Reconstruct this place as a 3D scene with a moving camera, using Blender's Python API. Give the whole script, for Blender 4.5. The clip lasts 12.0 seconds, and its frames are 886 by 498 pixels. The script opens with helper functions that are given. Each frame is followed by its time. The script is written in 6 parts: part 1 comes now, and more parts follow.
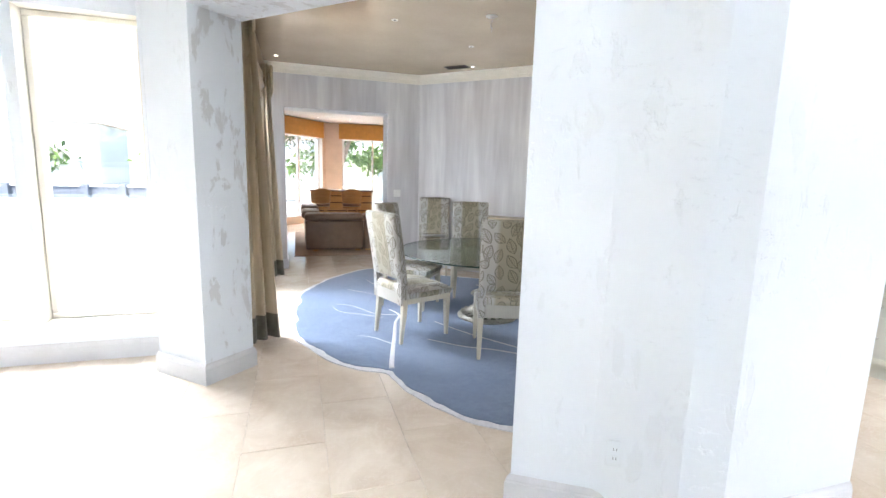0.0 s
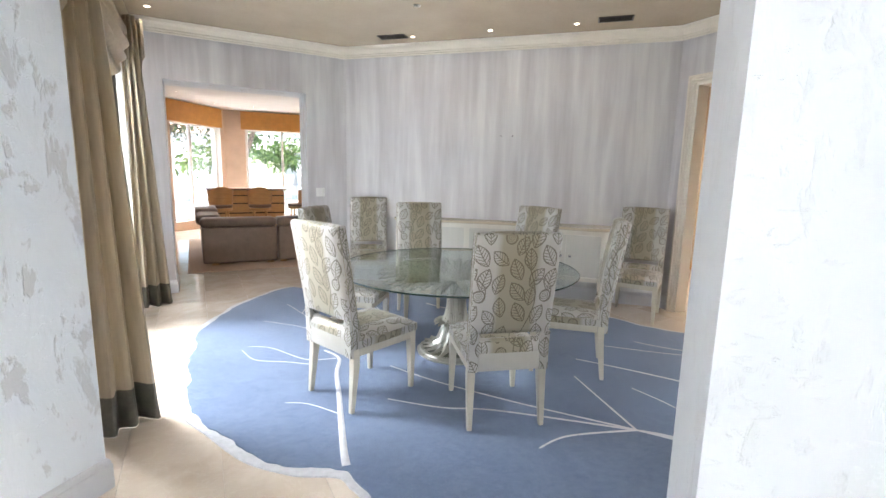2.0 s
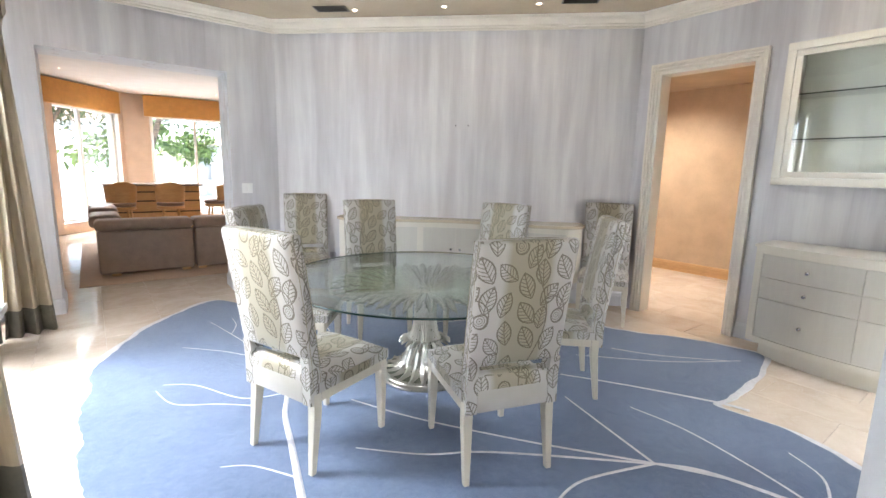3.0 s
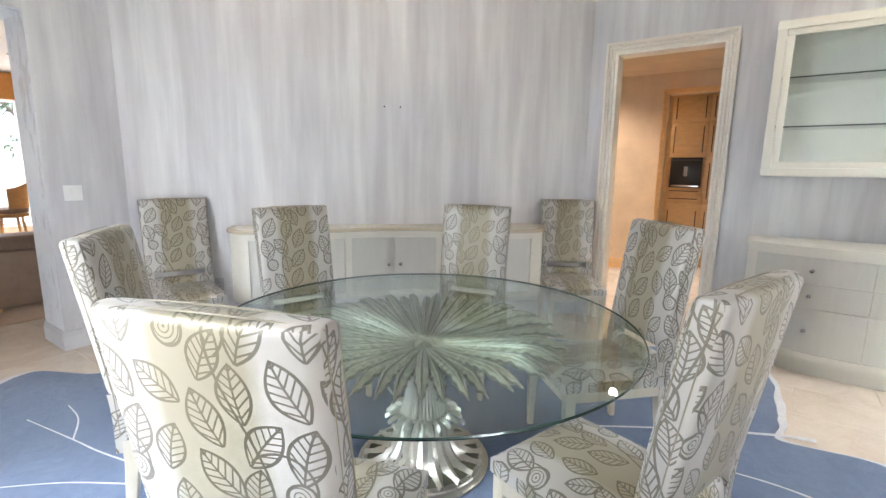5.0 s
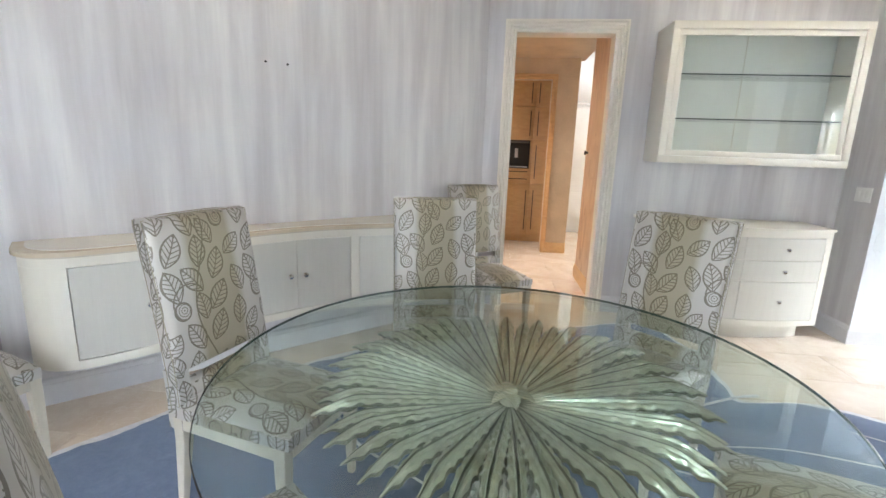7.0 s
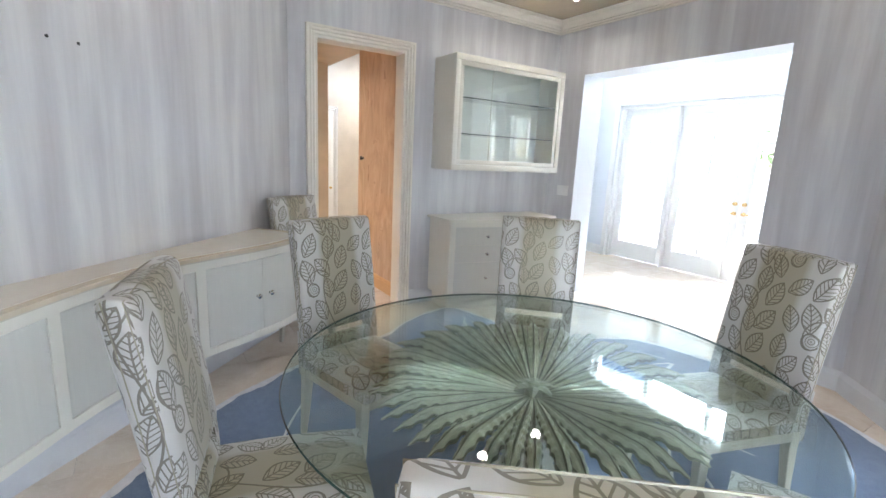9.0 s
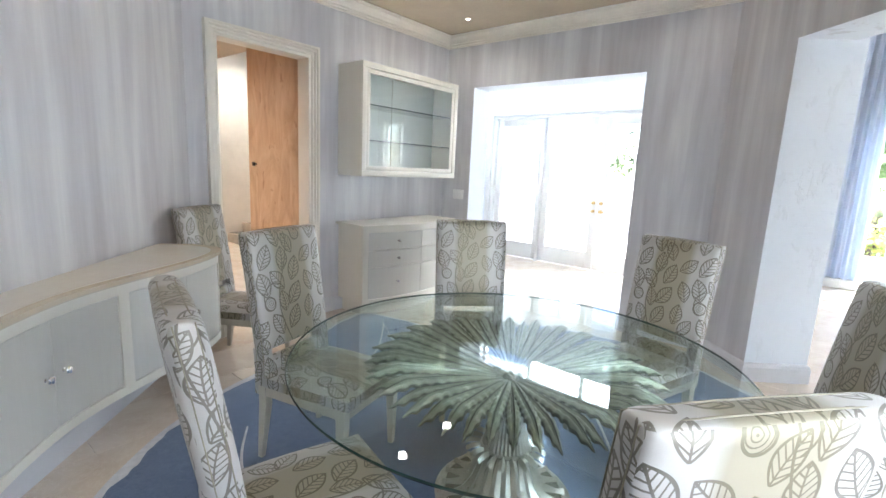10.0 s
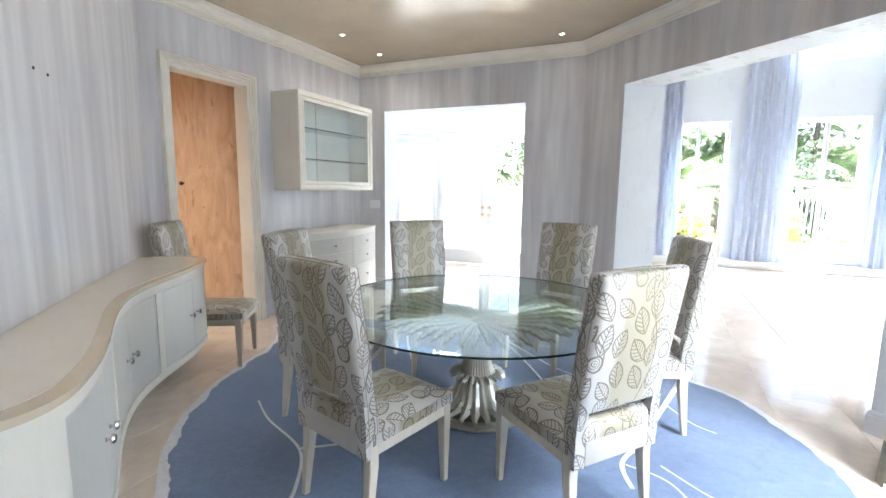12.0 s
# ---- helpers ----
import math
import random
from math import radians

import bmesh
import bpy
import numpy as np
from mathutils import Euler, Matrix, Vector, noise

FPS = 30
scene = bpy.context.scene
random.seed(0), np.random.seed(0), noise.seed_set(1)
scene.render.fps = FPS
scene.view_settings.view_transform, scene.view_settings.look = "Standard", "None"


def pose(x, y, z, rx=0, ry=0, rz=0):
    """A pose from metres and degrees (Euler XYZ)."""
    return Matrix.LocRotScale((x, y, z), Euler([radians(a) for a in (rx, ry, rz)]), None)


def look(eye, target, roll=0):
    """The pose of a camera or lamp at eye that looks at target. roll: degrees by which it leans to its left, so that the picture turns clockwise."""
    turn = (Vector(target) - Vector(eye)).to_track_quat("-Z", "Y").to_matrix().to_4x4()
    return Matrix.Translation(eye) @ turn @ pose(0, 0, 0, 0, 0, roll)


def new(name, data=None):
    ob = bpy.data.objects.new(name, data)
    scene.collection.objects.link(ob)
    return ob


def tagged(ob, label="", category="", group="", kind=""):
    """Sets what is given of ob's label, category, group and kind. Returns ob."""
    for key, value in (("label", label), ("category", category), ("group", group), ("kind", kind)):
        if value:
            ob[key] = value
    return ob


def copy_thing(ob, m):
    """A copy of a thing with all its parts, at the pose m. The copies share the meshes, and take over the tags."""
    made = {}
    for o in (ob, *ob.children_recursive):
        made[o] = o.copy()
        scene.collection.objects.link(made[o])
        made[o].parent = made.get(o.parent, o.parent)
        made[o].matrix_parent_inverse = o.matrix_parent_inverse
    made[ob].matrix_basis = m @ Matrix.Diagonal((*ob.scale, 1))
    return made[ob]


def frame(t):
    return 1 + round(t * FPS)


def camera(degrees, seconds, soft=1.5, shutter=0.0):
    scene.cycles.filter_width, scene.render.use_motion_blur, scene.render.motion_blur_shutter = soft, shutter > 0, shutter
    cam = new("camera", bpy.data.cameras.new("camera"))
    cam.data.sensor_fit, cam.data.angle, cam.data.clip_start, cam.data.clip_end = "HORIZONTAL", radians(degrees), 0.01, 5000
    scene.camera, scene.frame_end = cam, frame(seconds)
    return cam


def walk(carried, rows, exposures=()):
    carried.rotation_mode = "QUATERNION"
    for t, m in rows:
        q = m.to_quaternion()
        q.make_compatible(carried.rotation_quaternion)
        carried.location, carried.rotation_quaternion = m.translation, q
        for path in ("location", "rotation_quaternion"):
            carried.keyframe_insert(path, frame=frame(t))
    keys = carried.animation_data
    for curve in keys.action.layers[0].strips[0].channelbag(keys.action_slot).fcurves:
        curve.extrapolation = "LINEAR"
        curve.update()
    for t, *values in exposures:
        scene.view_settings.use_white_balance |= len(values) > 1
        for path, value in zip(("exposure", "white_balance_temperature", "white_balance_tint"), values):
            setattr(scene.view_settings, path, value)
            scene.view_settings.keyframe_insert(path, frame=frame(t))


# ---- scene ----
cam = camera(87.8, 12.0)
PATH = [
    (0, (0.693, -0.06, 1.478), (1.291, 1.823, 1.170), 1.6),
    (0.5, (0.715, 0.17, 1.487), (1.348, 2.03, 1.180), 1.3),
    (1, (0.744, 0.515, 1.474), (1.462, 2.365, 1.170), 1.2),
    (1.5, (0.756, 0.848, 1.457), (1.567, 2.648, 1.151), 1.2),
    (2, (0.766, 1.195, 1.450), (1.706, 2.935, 1.136), 1.3),
    (2.5, (0.778, 1.515, 1.441), (1.852, 3.172, 1.122), 1.5),
    (3, (0.809, 1.823, 1.436), (2.009, 3.388, 1.106), 1.4),
    (5, (0.980, 3.128, 1.418), (2.598, 4.252, 1.075), 0.8),
    (5.5, (1.017, 3.474, 1.418), (2.739, 4.430, 1.067), 0.9),
    (6, (1.053, 3.805, 1.418), (2.866, 4.560, 1.048), 1.2),
    (6.5, (1.107, 4.132, 1.424), (3.004, 4.632, 1.024), 1.7),
    (8.5, (1.326, 5.360, 1.500), (3.130, 4.600, 1.083), 2.3),
    (9, (1.400, 5.616, 1.516), (3.044, 4.550, 1.125), 2.7),
    (9.5, (1.518, 5.862, 1.524), (2.973, 4.546, 1.149), 2.7),
    (10, (1.630, 6.066, 1.512), (2.894, 4.547, 1.165), 2.7),
    (10.5, (1.693, 6.290, 1.512), (2.781, 4.639, 1.182), 2.2),
    (11, (1.702, 6.553, 1.492), (2.660, 4.824, 1.194), 1.4),
    (11.5, (1.689, 6.819, 1.476), (2.556, 5.035, 1.200), 0.9),
    (12, (1.650, 7.083, 1.466), (2.461, 5.276, 1.195), 0.7),
]
walk(cam, [(t, look(eye, target, roll)) for t, eye, target, roll in PATH],
     exposures=((0.0, 2.17, 6450, 11), (1.5, 2.20, 6500, 11), (2.0, 2.28, 6550, 11), (2.5, 2.37, 6650, 12), (3.0, 2.42, 6550, 12), (6.5, 2.50, 6450, 10), (8.5, 2.42, 6050, 10), (12.0, 2.44, 6150, 10)))

# ---- world, sun, lamps ----
SUN_EL, SUN_AZ = 58.0, 200.0
world = bpy.data.worlds.new("sky")
scene.world = world
world.use_nodes = True
wn = world.node_tree
sky = wn.nodes.new("ShaderNodeTexSky")
sky.sky_type, sky.sun_disc = "NISHITA", False
sky.sun_elevation, sky.sun_rotation = radians(SUN_EL), radians(SUN_AZ)
wn.nodes["Background"].inputs[1].default_value = 0.11
wn.links.new(sky.outputs[0], wn.nodes["Background"].inputs[0])

sun = new("sun", bpy.data.lights.new("sun", "SUN"))
sun.data.energy, sun.data.angle, sun.data.color = 3.2, radians(0.5), (1.0, 0.95, 0.88)
_a, _e = radians(SUN_AZ), radians(SUN_EL)
sun.matrix_world = look((math.sin(_a) * math.cos(_e) * 30, math.cos(_a) * math.cos(_e) * 30, math.sin(_e) * 30), (0, 0, 0))


def area(name, eye, target, sx, sy, watts, color=(0.86, 0.93, 1.0)):
    ob = new(name, bpy.data.lights.new(name, "AREA"))
    ob.data.shape, ob.data.size, ob.data.size_y = "RECTANGLE", sx, sy
    ob.data.energy, ob.data.color = watts, color
    ob.matrix_world = look(eye, target)
    return ob


# the open sky above each glazed side, beyond and over the windows' heads
area("sky_west_dining", (-0.42, 5.69, 1.48), (3, 5.69, 1.35), 2.4, 2.3, 16, (0.84, 0.92, 1.0))
area("sky_west_foyer", (-2.4, 7.4, 5.2), (-2.0, 2.5, 0.6), 5.0, 3.0, 620)
area("sky_south_foyer", (-0.6, -7.0, 7.0), (0.2, -1, 0.6), 7.0, 3.5, 1500)
area("sky_front_doors", (5.0, -3.6, 4.4), (5.0, 0.6, 0.5), 3.4, 2.2, 170)
# lamp added to brighten the front hall, just inside an unseen transom
area("sky_front_transom", (4.92, -0.90, 3.85), (4.6, 1.6, 0.6), 2.8, 1.1, 9, (0.92, 0.96, 1.0))
area("sky_living", (1.6, 18.2, 5.0), (1.9, 12.5, 0.8), 5.0, 2.5, 620)

# ---- materials ----


class Nodes:
    """A small helper round a material's node tree."""

    def __init__(self, name):
        self.m = bpy.data.materials.new(name)
        self.m.use_nodes = True
        self.t = self.m.node_tree
        self.b = self.t.nodes["Principled BSDF"]

    def n(self, kind, **sets):
        nd = self.t.nodes.new(kind)
        for k, v in sets.items():
            nd.inputs[k.replace("_", " ")].default_value = v
        return nd

    def link(self, a, b):
        self.t.links.new(a, b)

    def coords(self, scale=(1, 1, 1), kind="Object", rot=(0, 0, 0)):
        c = self.n("ShaderNodeTexCoord")
        mp = self.n("ShaderNodeMapping")
        mp.inputs["Scale"].default_value = scale
        mp.inputs["Rotation"].default_value = rot
        self.link(c.outputs[kind], mp.inputs[0])
        return mp.outputs[0]

    def noise(self, vec, scale, detail=4.0, rough=0.55, dist=0.0):
        nd = self.n("ShaderNodeTexNoise", Scale=scale, Detail=detail, Roughness=rough, Distortion=dist)
        self.link(vec, nd.inputs["Vector"])
        return nd.outputs[0]

    def ramp(self, fac, stops):
        nd = self.n("ShaderNodeValToRGB")
        el = nd.color_ramp.elements
        while len(el) < len(stops):
            el.new(0.5)
        for e, (p, c) in zip(el, stops):
            e.position = p
            e.color = (*c, 1) if len(c) == 3 else c
        self.link(fac, nd.inputs[0])
        return nd.outputs[0]

    def mix(self, fac, a, b, how="MIX"):
        nd = self.n("ShaderNodeMix")
        nd.data_type, nd.blend_type = "RGBA", how
        for sock, v in ((nd.inputs[0], fac), (nd.inputs[6], a), (nd.inputs[7], b)):
            if isinstance(v, (float, int)):
                sock.default_value = v
            elif isinstance(v, tuple):
                sock.default_value = (*v, 1)
            else:
                self.link(v, sock)
        return nd.outputs[2]

    def math(self, op, a, b=0.0, c=0.0):
        nd = self.n("ShaderNodeMath")
        nd.operation = op
        for sock, v in zip(nd.inputs, (a, b, c)):
            if isinstance(v, (float, int)):
                sock.default_value = v
            else:
                self.link(v, sock)
        return nd.outputs[0]

    def bump(self, height, strength=0.3, dist=0.01):
        nd = self.n("ShaderNodeBump", Strength=strength, Distance=dist)
        self.link(height, nd.inputs["Height"])
        self.link(nd.outputs[0], self.b.inputs["Normal"])

    def set(self, **sets):
        for k, v in sets.items():
            sock = self.b.inputs[k.replace("_", " ")]
            if isinstance(v, tuple):
                sock.default_value = (*v, 1)
            elif isinstance(v, (float, int)):
                sock.default_value = v
            else:
                self.link(v, sock)
        return self.m


def plain(name, color, rough=0.5, metal=0.0, vary=0.08, scale=6.0, bump=0.0, stretch=(1, 1, 1), fine=60.0):
    k = Nodes(name)
    v = k.coords(stretch)
    big, small = k.noise(v, scale), k.noise(v, fine, 3)
    dark = tuple(c * (1 - 2.2 * vary) for c in color)
    lite = tuple(min(1, c * (1 + vary)) for c in color)
    f = k.math("ADD", k.math("MULTIPLY", big, 0.7), k.math("MULTIPLY", small, 0.3))
    k.set(Base_Color=k.ramp(f, [(0.3, dark), (0.68, lite)]), Metallic=metal,
          Roughness=k.math("MULTIPLY_ADD", small, 0.16, rough - 0.08))
    if bump:
        k.bump(f, bump, 0.004)
    return k.m


def make_striped_wall():
    k = Nodes("strie_wall_paint")
    v = k.coords((1, 1, 0.045))
    broad, mid, fine = k.noise(v, 2.2, 3), k.noise(k.coords((1, 1, 0.09)), 8, 4, 0.55, 0.25), k.noise(k.coords((1, 1, 0.03)), 60, 3)
    cloud = k.noise(k.coords(), 1.3, 2)
    f = k.math("ADD", k.math("MULTIPLY", broad, 0.35), k.math("MULTIPLY", mid, 0.45))
    f = k.math("ADD", f, k.math("MULTIPLY", fine, 0.08))
    f = k.math("ADD", f, k.math("MULTIPLY", cloud, 0.14))
    col = k.ramp(f, [(0.34, (0.44, 0.425, 0.44)), (0.50, (0.56, 0.55, 0.565)), (0.66, (0.71, 0.71, 0.705))])
    k.set(Base_Color=col, Metallic=0.10, Roughness=k.math("MULTIPLY_ADD", f, -0.20, 0.60))
    k.bump(fine, 0.10, 0.002)
    return k.m


def make_plaster(name, base, dark, amount=0.62, force=0.3):
    k = Nodes(name)
    v = k.coords((1, 1, 0.55))
    trowel = k.noise(v, 5.5, 6, 0.62, 0.6)
    wear = k.noise(k.coords((1, 1, 0.35)), 13, 4, 0.6, 0.4)
    soft = k.noise(k.coords(), 1.6, 3)
    patch = k.ramp(k.math("ADD", k.math("MULTIPLY", trowel, 0.6), k.math("MULTIPLY", wear, 0.4)),
                   [(amount - 0.02, (0, 0, 0)), (amount + 0.015, (1, 1, 1))])
    col = k.mix(soft, base, tuple(c * 0.90 for c in base))
    col = k.mix(k.math("MULTIPLY", patch, force), col, dark)
    k.set(Base_Color=col, Roughness=k.math("MULTIPLY_ADD", trowel, -0.3, 0.62))
    marks = k.noise(k.coords((1, 1, 2.2)), 17, 6, 0.7, 0.5)
    ridge = k.ramp(marks, [(0.60, (0, 0, 0)), (0.64, (1, 1, 1)), (0.67, (0, 0, 0))])
    k.bump(k.math("ADD", k.math("ADD", trowel, k.math("MULTIPLY", ridge, 0.22)), k.math("MULTIPLY", patch, -0.45)), 0.6, 0.009)
    return k.m


def make_marble():
    k = Nodes("cream_marble")
    info = k.n("ShaderNodeObjectInfo")
    c = k.n("ShaderNodeTexCoord")
    sh = k.n("ShaderNodeVectorMath")
    sh.operation = "MULTIPLY_ADD"
    k.link(info.outputs["Random"], sh.inputs[0])
    sh.inputs[1].default_value = (17, 31, 7)
    k.link(c.outputs["Object"], sh.inputs[2])
    v = sh.outputs[0]
    big, fine = k.noise(v, 2.4, 5, 0.6, 1.2), k.noise(v, 26, 4)
    vein = k.noise(v, 4.2, 6, 0.65, 2.0)
    band = k.math("ABSOLUTE", k.math("SUBTRACT", vein, 0.5))
    veinf = k.ramp(band, [(0.0, (1, 1, 1)), (0.018, (0, 0, 0))])
    col = k.ramp(big, [(0.3, (0.62, 0.51, 0.405)), (0.7, (0.76, 0.67, 0.57))])
    col = k.mix(k.math("MULTIPLY", veinf, 0.35), col, (0.82, 0.76, 0.68))
    col = k.mix(k.math("MULTIPLY", fine, 0.12), col, (0.45, 0.36, 0.28))
    tint = k.mix(k.math("MULTIPLY", info.outputs["Random"], 0.12), col, (0.52, 0.41, 0.30))
    k.set(Base_Color=tint, Roughness=k.math("MULTIPLY_ADD", fine, 0.06, 0.06), Specular_IOR_Level=0.55)
    return k.m


def make_rug():
    k = Nodes("blue_wool")
    v = k.coords()
    big, pile, mid = k.noise(v, 2.2, 3), k.noise(v, 260, 2), k.noise(v, 24, 4, 0.7)
    f = k.math("ADD", k.math("MULTIPLY", big, 0.45), k.math("MULTIPLY", mid, 0.55))
    col = k.ramp(f, [(0.3, (0.080, 0.118, 0.20)), (0.7, (0.150, 0.205, 0.31))])
    col = k.mix(k.math("MULTIPLY", pile, 0.22), col, (0.08, 0.11, 0.22))
    k.set(Base_Color=col, Roughness=0.95, Sheen_Weight=0.3, Specular_IOR_Level=0.15)
    k.bump(k.math("ADD", pile, mid), 0.5, 0.006)
    return k.m


def make_brocade():
    """Cream satin with shaded gold bands, and woven leaves, rosettes and stems in grey-brown."""
    k = Nodes("leaf_brocade")
    uv = k.n("ShaderNodeUVMap")
    uv.uv_map = "cloth"
    sep = k.n("ShaderNodeSeparateXYZ")
    k.link(uv.outputs[0], sep.inputs[0])
    U, V = sep.outputs[0], sep.outputs[1]
    TW, TH = 0.245, 0.42
    SU, SV = k.math("MULTIPLY", U, 0.63), k.math("MULTIPLY", V, 0.63)
    tx, ty = k.math("FLOORED_MODULO", SU, TW), k.math("FLOORED_MODULO", SV, TH)

    def local(cx, cy):
        # coordinates round a centre, wrapped so that a motif may cross the repeat's edge
        return (k.math("WRAP", k.math("SUBTRACT", tx, cx), TW / 2, -TW / 2), k.math("WRAP", k.math("SUBTRACT", ty, cy), TH / 2, -TH / 2))

    def leaf(cx, cy, ang, ln):
        dx, dy = local(cx, cy)
        ca, sa = math.cos(ang) / ln, math.sin(ang) / ln
        a = k.math("MULTIPLY_ADD", dx, ca, k.math("MULTIPLY", dy, sa))
        b = k.math("MULTIPLY_ADD", dx, -sa, k.math("MULTIPLY", dy, ca))
        b = k.math("ADD", b, k.math("MULTIPLY", k.math("MULTIPLY", a, a), 0.16))
        ab = k.math("ABSOLUTE", b)
        hw = k.math("ADD", k.math("MULTIPLY_ADD", k.math("MULTIPLY", a, a), -1.16, 0.29), k.math("MULTIPLY", a, -0.15))
        d = k.math("SUBTRACT", hw, ab)
        edge = k.math("LESS_THAN", k.math("ABSOLUTE", k.math("SUBTRACT", d, 0.01)), 0.029)
        mid = k.math("LESS_THAN", ab, 0.020)
        vein = k.math("LESS_THAN", k.math("FRACT", k.math("MULTIPLY", k.math("SUBTRACT", a, k.math("MULTIPLY", ab, 0.85)), 6.5)), 0.26)
        ink = k.math("MAXIMUM", edge, k.math("MULTIPLY", k.math("GREATER_THAN", d, 0.0), k.math("MAXIMUM", mid, vein)))
        return k.math("MULTIPLY", ink, k.math("LESS_THAN", k.math("ABSOLUTE", a), 0.56))

    def rose(cx, cy, r):
        dx, dy = local(cx, cy)
        rr = k.math("SQRT", k.math("MULTIPLY_ADD", dx, dx, k.math("MULTIPLY", dy, dy)))
        inner = k.math("SQRT", k.math("ADD", k.math("POWER", k.math("ADD", dx, r * 0.18), 2.0), k.math("POWER", k.math("SUBTRACT", dy, r * 0.12), 2.0)))
        s = k.math("LESS_THAN", k.math("FRACT", k.math("MULTIPLY", inner, 3.1 / r)), 0.30)
        ring = k.math("LESS_THAN", k.math("ABSOLUTE", k.math("SUBTRACT", rr, r)), 0.0021)
        return k.math("MAXIMUM", ring, k.math("MULTIPLY", s, k.math("LESS_THAN", rr, r)))

    def stem(x0, amp, ph, w, slope=0.0):
        wave = k.math("SINE", k.math("MULTIPLY_ADD", ty, 6.2832 / TH, ph))
        d = k.math("ABSOLUTE", k.math("SUBTRACT", k.math("SUBTRACT", tx, x0), k.math("MULTIPLY", wave, amp)))
        return k.math("LESS_THAN", d, w)

    def arc(cx, cy, r, side):
        # half a ring: the hook of a stem that ends in a rosette
        dx, dy = local(cx, cy)
        rr = k.math("SQRT", k.math("MULTIPLY_ADD", dx, dx, k.math("MULTIPLY", dy, dy)))
        on = k.math("LESS_THAN", k.math("ABSOLUTE", k.math("SUBTRACT", rr, r)), 0.0019)
        return k.math("MULTIPLY", on, k.math("GREATER_THAN", k.math("MULTIPLY", k.math("ADD", dy, dx), side), -0.2 * r))

    inks = [stem(0.122, 0.030, 0.4, 0.0021), rose(0.190, 0.085, 0.021), rose(0.045, 0.290, 0.020), arc(0.165, 0.100, 0.046, 1), arc(0.075, 0.300, 0.046, 1)]
    for cx, cy, deg, ln in ((0.090, 0.030, 118, 0.082), (0.165, 0.022, 62, 0.078), (0.020, 0.050, 98, 0.076), (0.225, 0.010, 128, 0.070),
                            (0.078, 0.105, 128, 0.084), (0.132, 0.090, 80, 0.070), (0.012, 0.135, 70, 0.076), (0.205, 0.150, 72, 0.084), (0.152, 0.158, 50, 0.080),
                            (0.072, 0.185, 112, 0.082), (0.008, 0.222, 140, 0.074), (0.120, 0.222, 95, 0.078), (0.188, 0.232, 118, 0.084), (0.090, 0.268, 62, 0.072),
                            (0.145, 0.300, 66, 0.084), (0.215, 0.310, 88, 0.078), (0.100, 0.345, 124, 0.080), (0.036, 0.365, 78, 0.074), (0.172, 0.368, 100, 0.078), (0.232, 0.385, 58, 0.066)):
        inks.append(leaf(cx, cy, radians(deg), ln))
    ink = inks[0]
    for i in inks[1:]:
        ink = k.math("MAXIMUM", ink, i)
    band = k.math("SINE", k.math("MULTIPLY", U, 6.2832 / 0.5))
    soft = k.noise(k.coords((1, 1, 1), "Object"), 9, 2)
    gold = k.ramp(k.math("ADD", band, k.math("MULTIPLY", soft, 0.2)), [(-0.0, (0, 0, 0)), (0.45, (1, 1, 1))])
    ground = k.mix(gold, (0.47, 0.45, 0.42), (0.325, 0.29, 0.21))
    inkcol = k.mix(gold, (0.185, 0.168, 0.140), (0.165, 0.147, 0.100))
    weave = k.noise(k.coords((1, 1, 1), "Object"), 420, 2)
    col = k.mix(k.math("MULTIPLY", ink, 0.92), ground, inkcol)
    col = k.mix(k.math("MULTIPLY", weave, 0.10), col, (0.2, 0.18, 0.12))
    k.set(Base_Color=col, Roughness=k.math("MULTIPLY_ADD", ink, 0.04, 0.44), Metallic=k.math("MULTIPLY_ADD", ink, 0.75, 0.15), Sheen_Weight=0.12,
          Specular_IOR_Level=0.45)
    k.bump(k.math("ADD", k.math("MULTIPLY", ink, 0.6), k.math("MULTIPLY", weave, 0.4)), 0.25, 0.0015)
    return k.m


def make_burl():
    k = Nodes("honey_burl_wood")
    v = k.coords((1.0, 1.0, 0.32))
    f, g = k.noise(v, 5.0, 6, 0.6, 1.6), k.noise(v, 24, 4, 0.6, 0.8)
    knots = k.noise(k.coords((1, 1, 0.6)), 9.5, 3, 0.5, 0.7)
    col = k.ramp(f, [(0.3, (0.42, 0.27, 0.165)), (0.5, (0.55, 0.375, 0.24)), (0.7, (0.65, 0.48, 0.335))])
    kf = k.ramp(knots, [(0.64, (0, 0, 0)), (0.70, (1, 1, 1))])
    col = k.mix(k.math("MULTIPLY", kf, 0.6), col, (0.24, 0.10, 0.04))
    col = k.mix(k.math("MULTIPLY", g, 0.3), col, (0.40, 0.20, 0.085))
    k.set(Base_Color=col, Roughness=0.34)
    return k.m


def make_wood(name, c1, c2, rough=0.4, axis=(12, 12, 1)):
    k = Nodes(name)
    f = k.noise(k.coords(axis), 3, 5, 0.6, 0.8)
    g = k.noise(k.coords(tuple(a * 6 for a in axis)), 4, 3)
    col = k.ramp(k.math("ADD", k.math("MULTIPLY", f, 0.7), k.math("MULTIPLY", g, 0.3)), [(0.3, c1), (0.7, c2)])
    k.set(Base_Color=col, Roughness=rough)
    k.bump(g, 0.06, 0.002)
    return k.m


def make_glass(name, tint=(1, 1, 1), rough=0.0):
    k = Nodes(name)
    k.set(Base_Color=tint, Roughness=rough, Transmission_Weight=1.0, IOR=1.5)
    return k.m


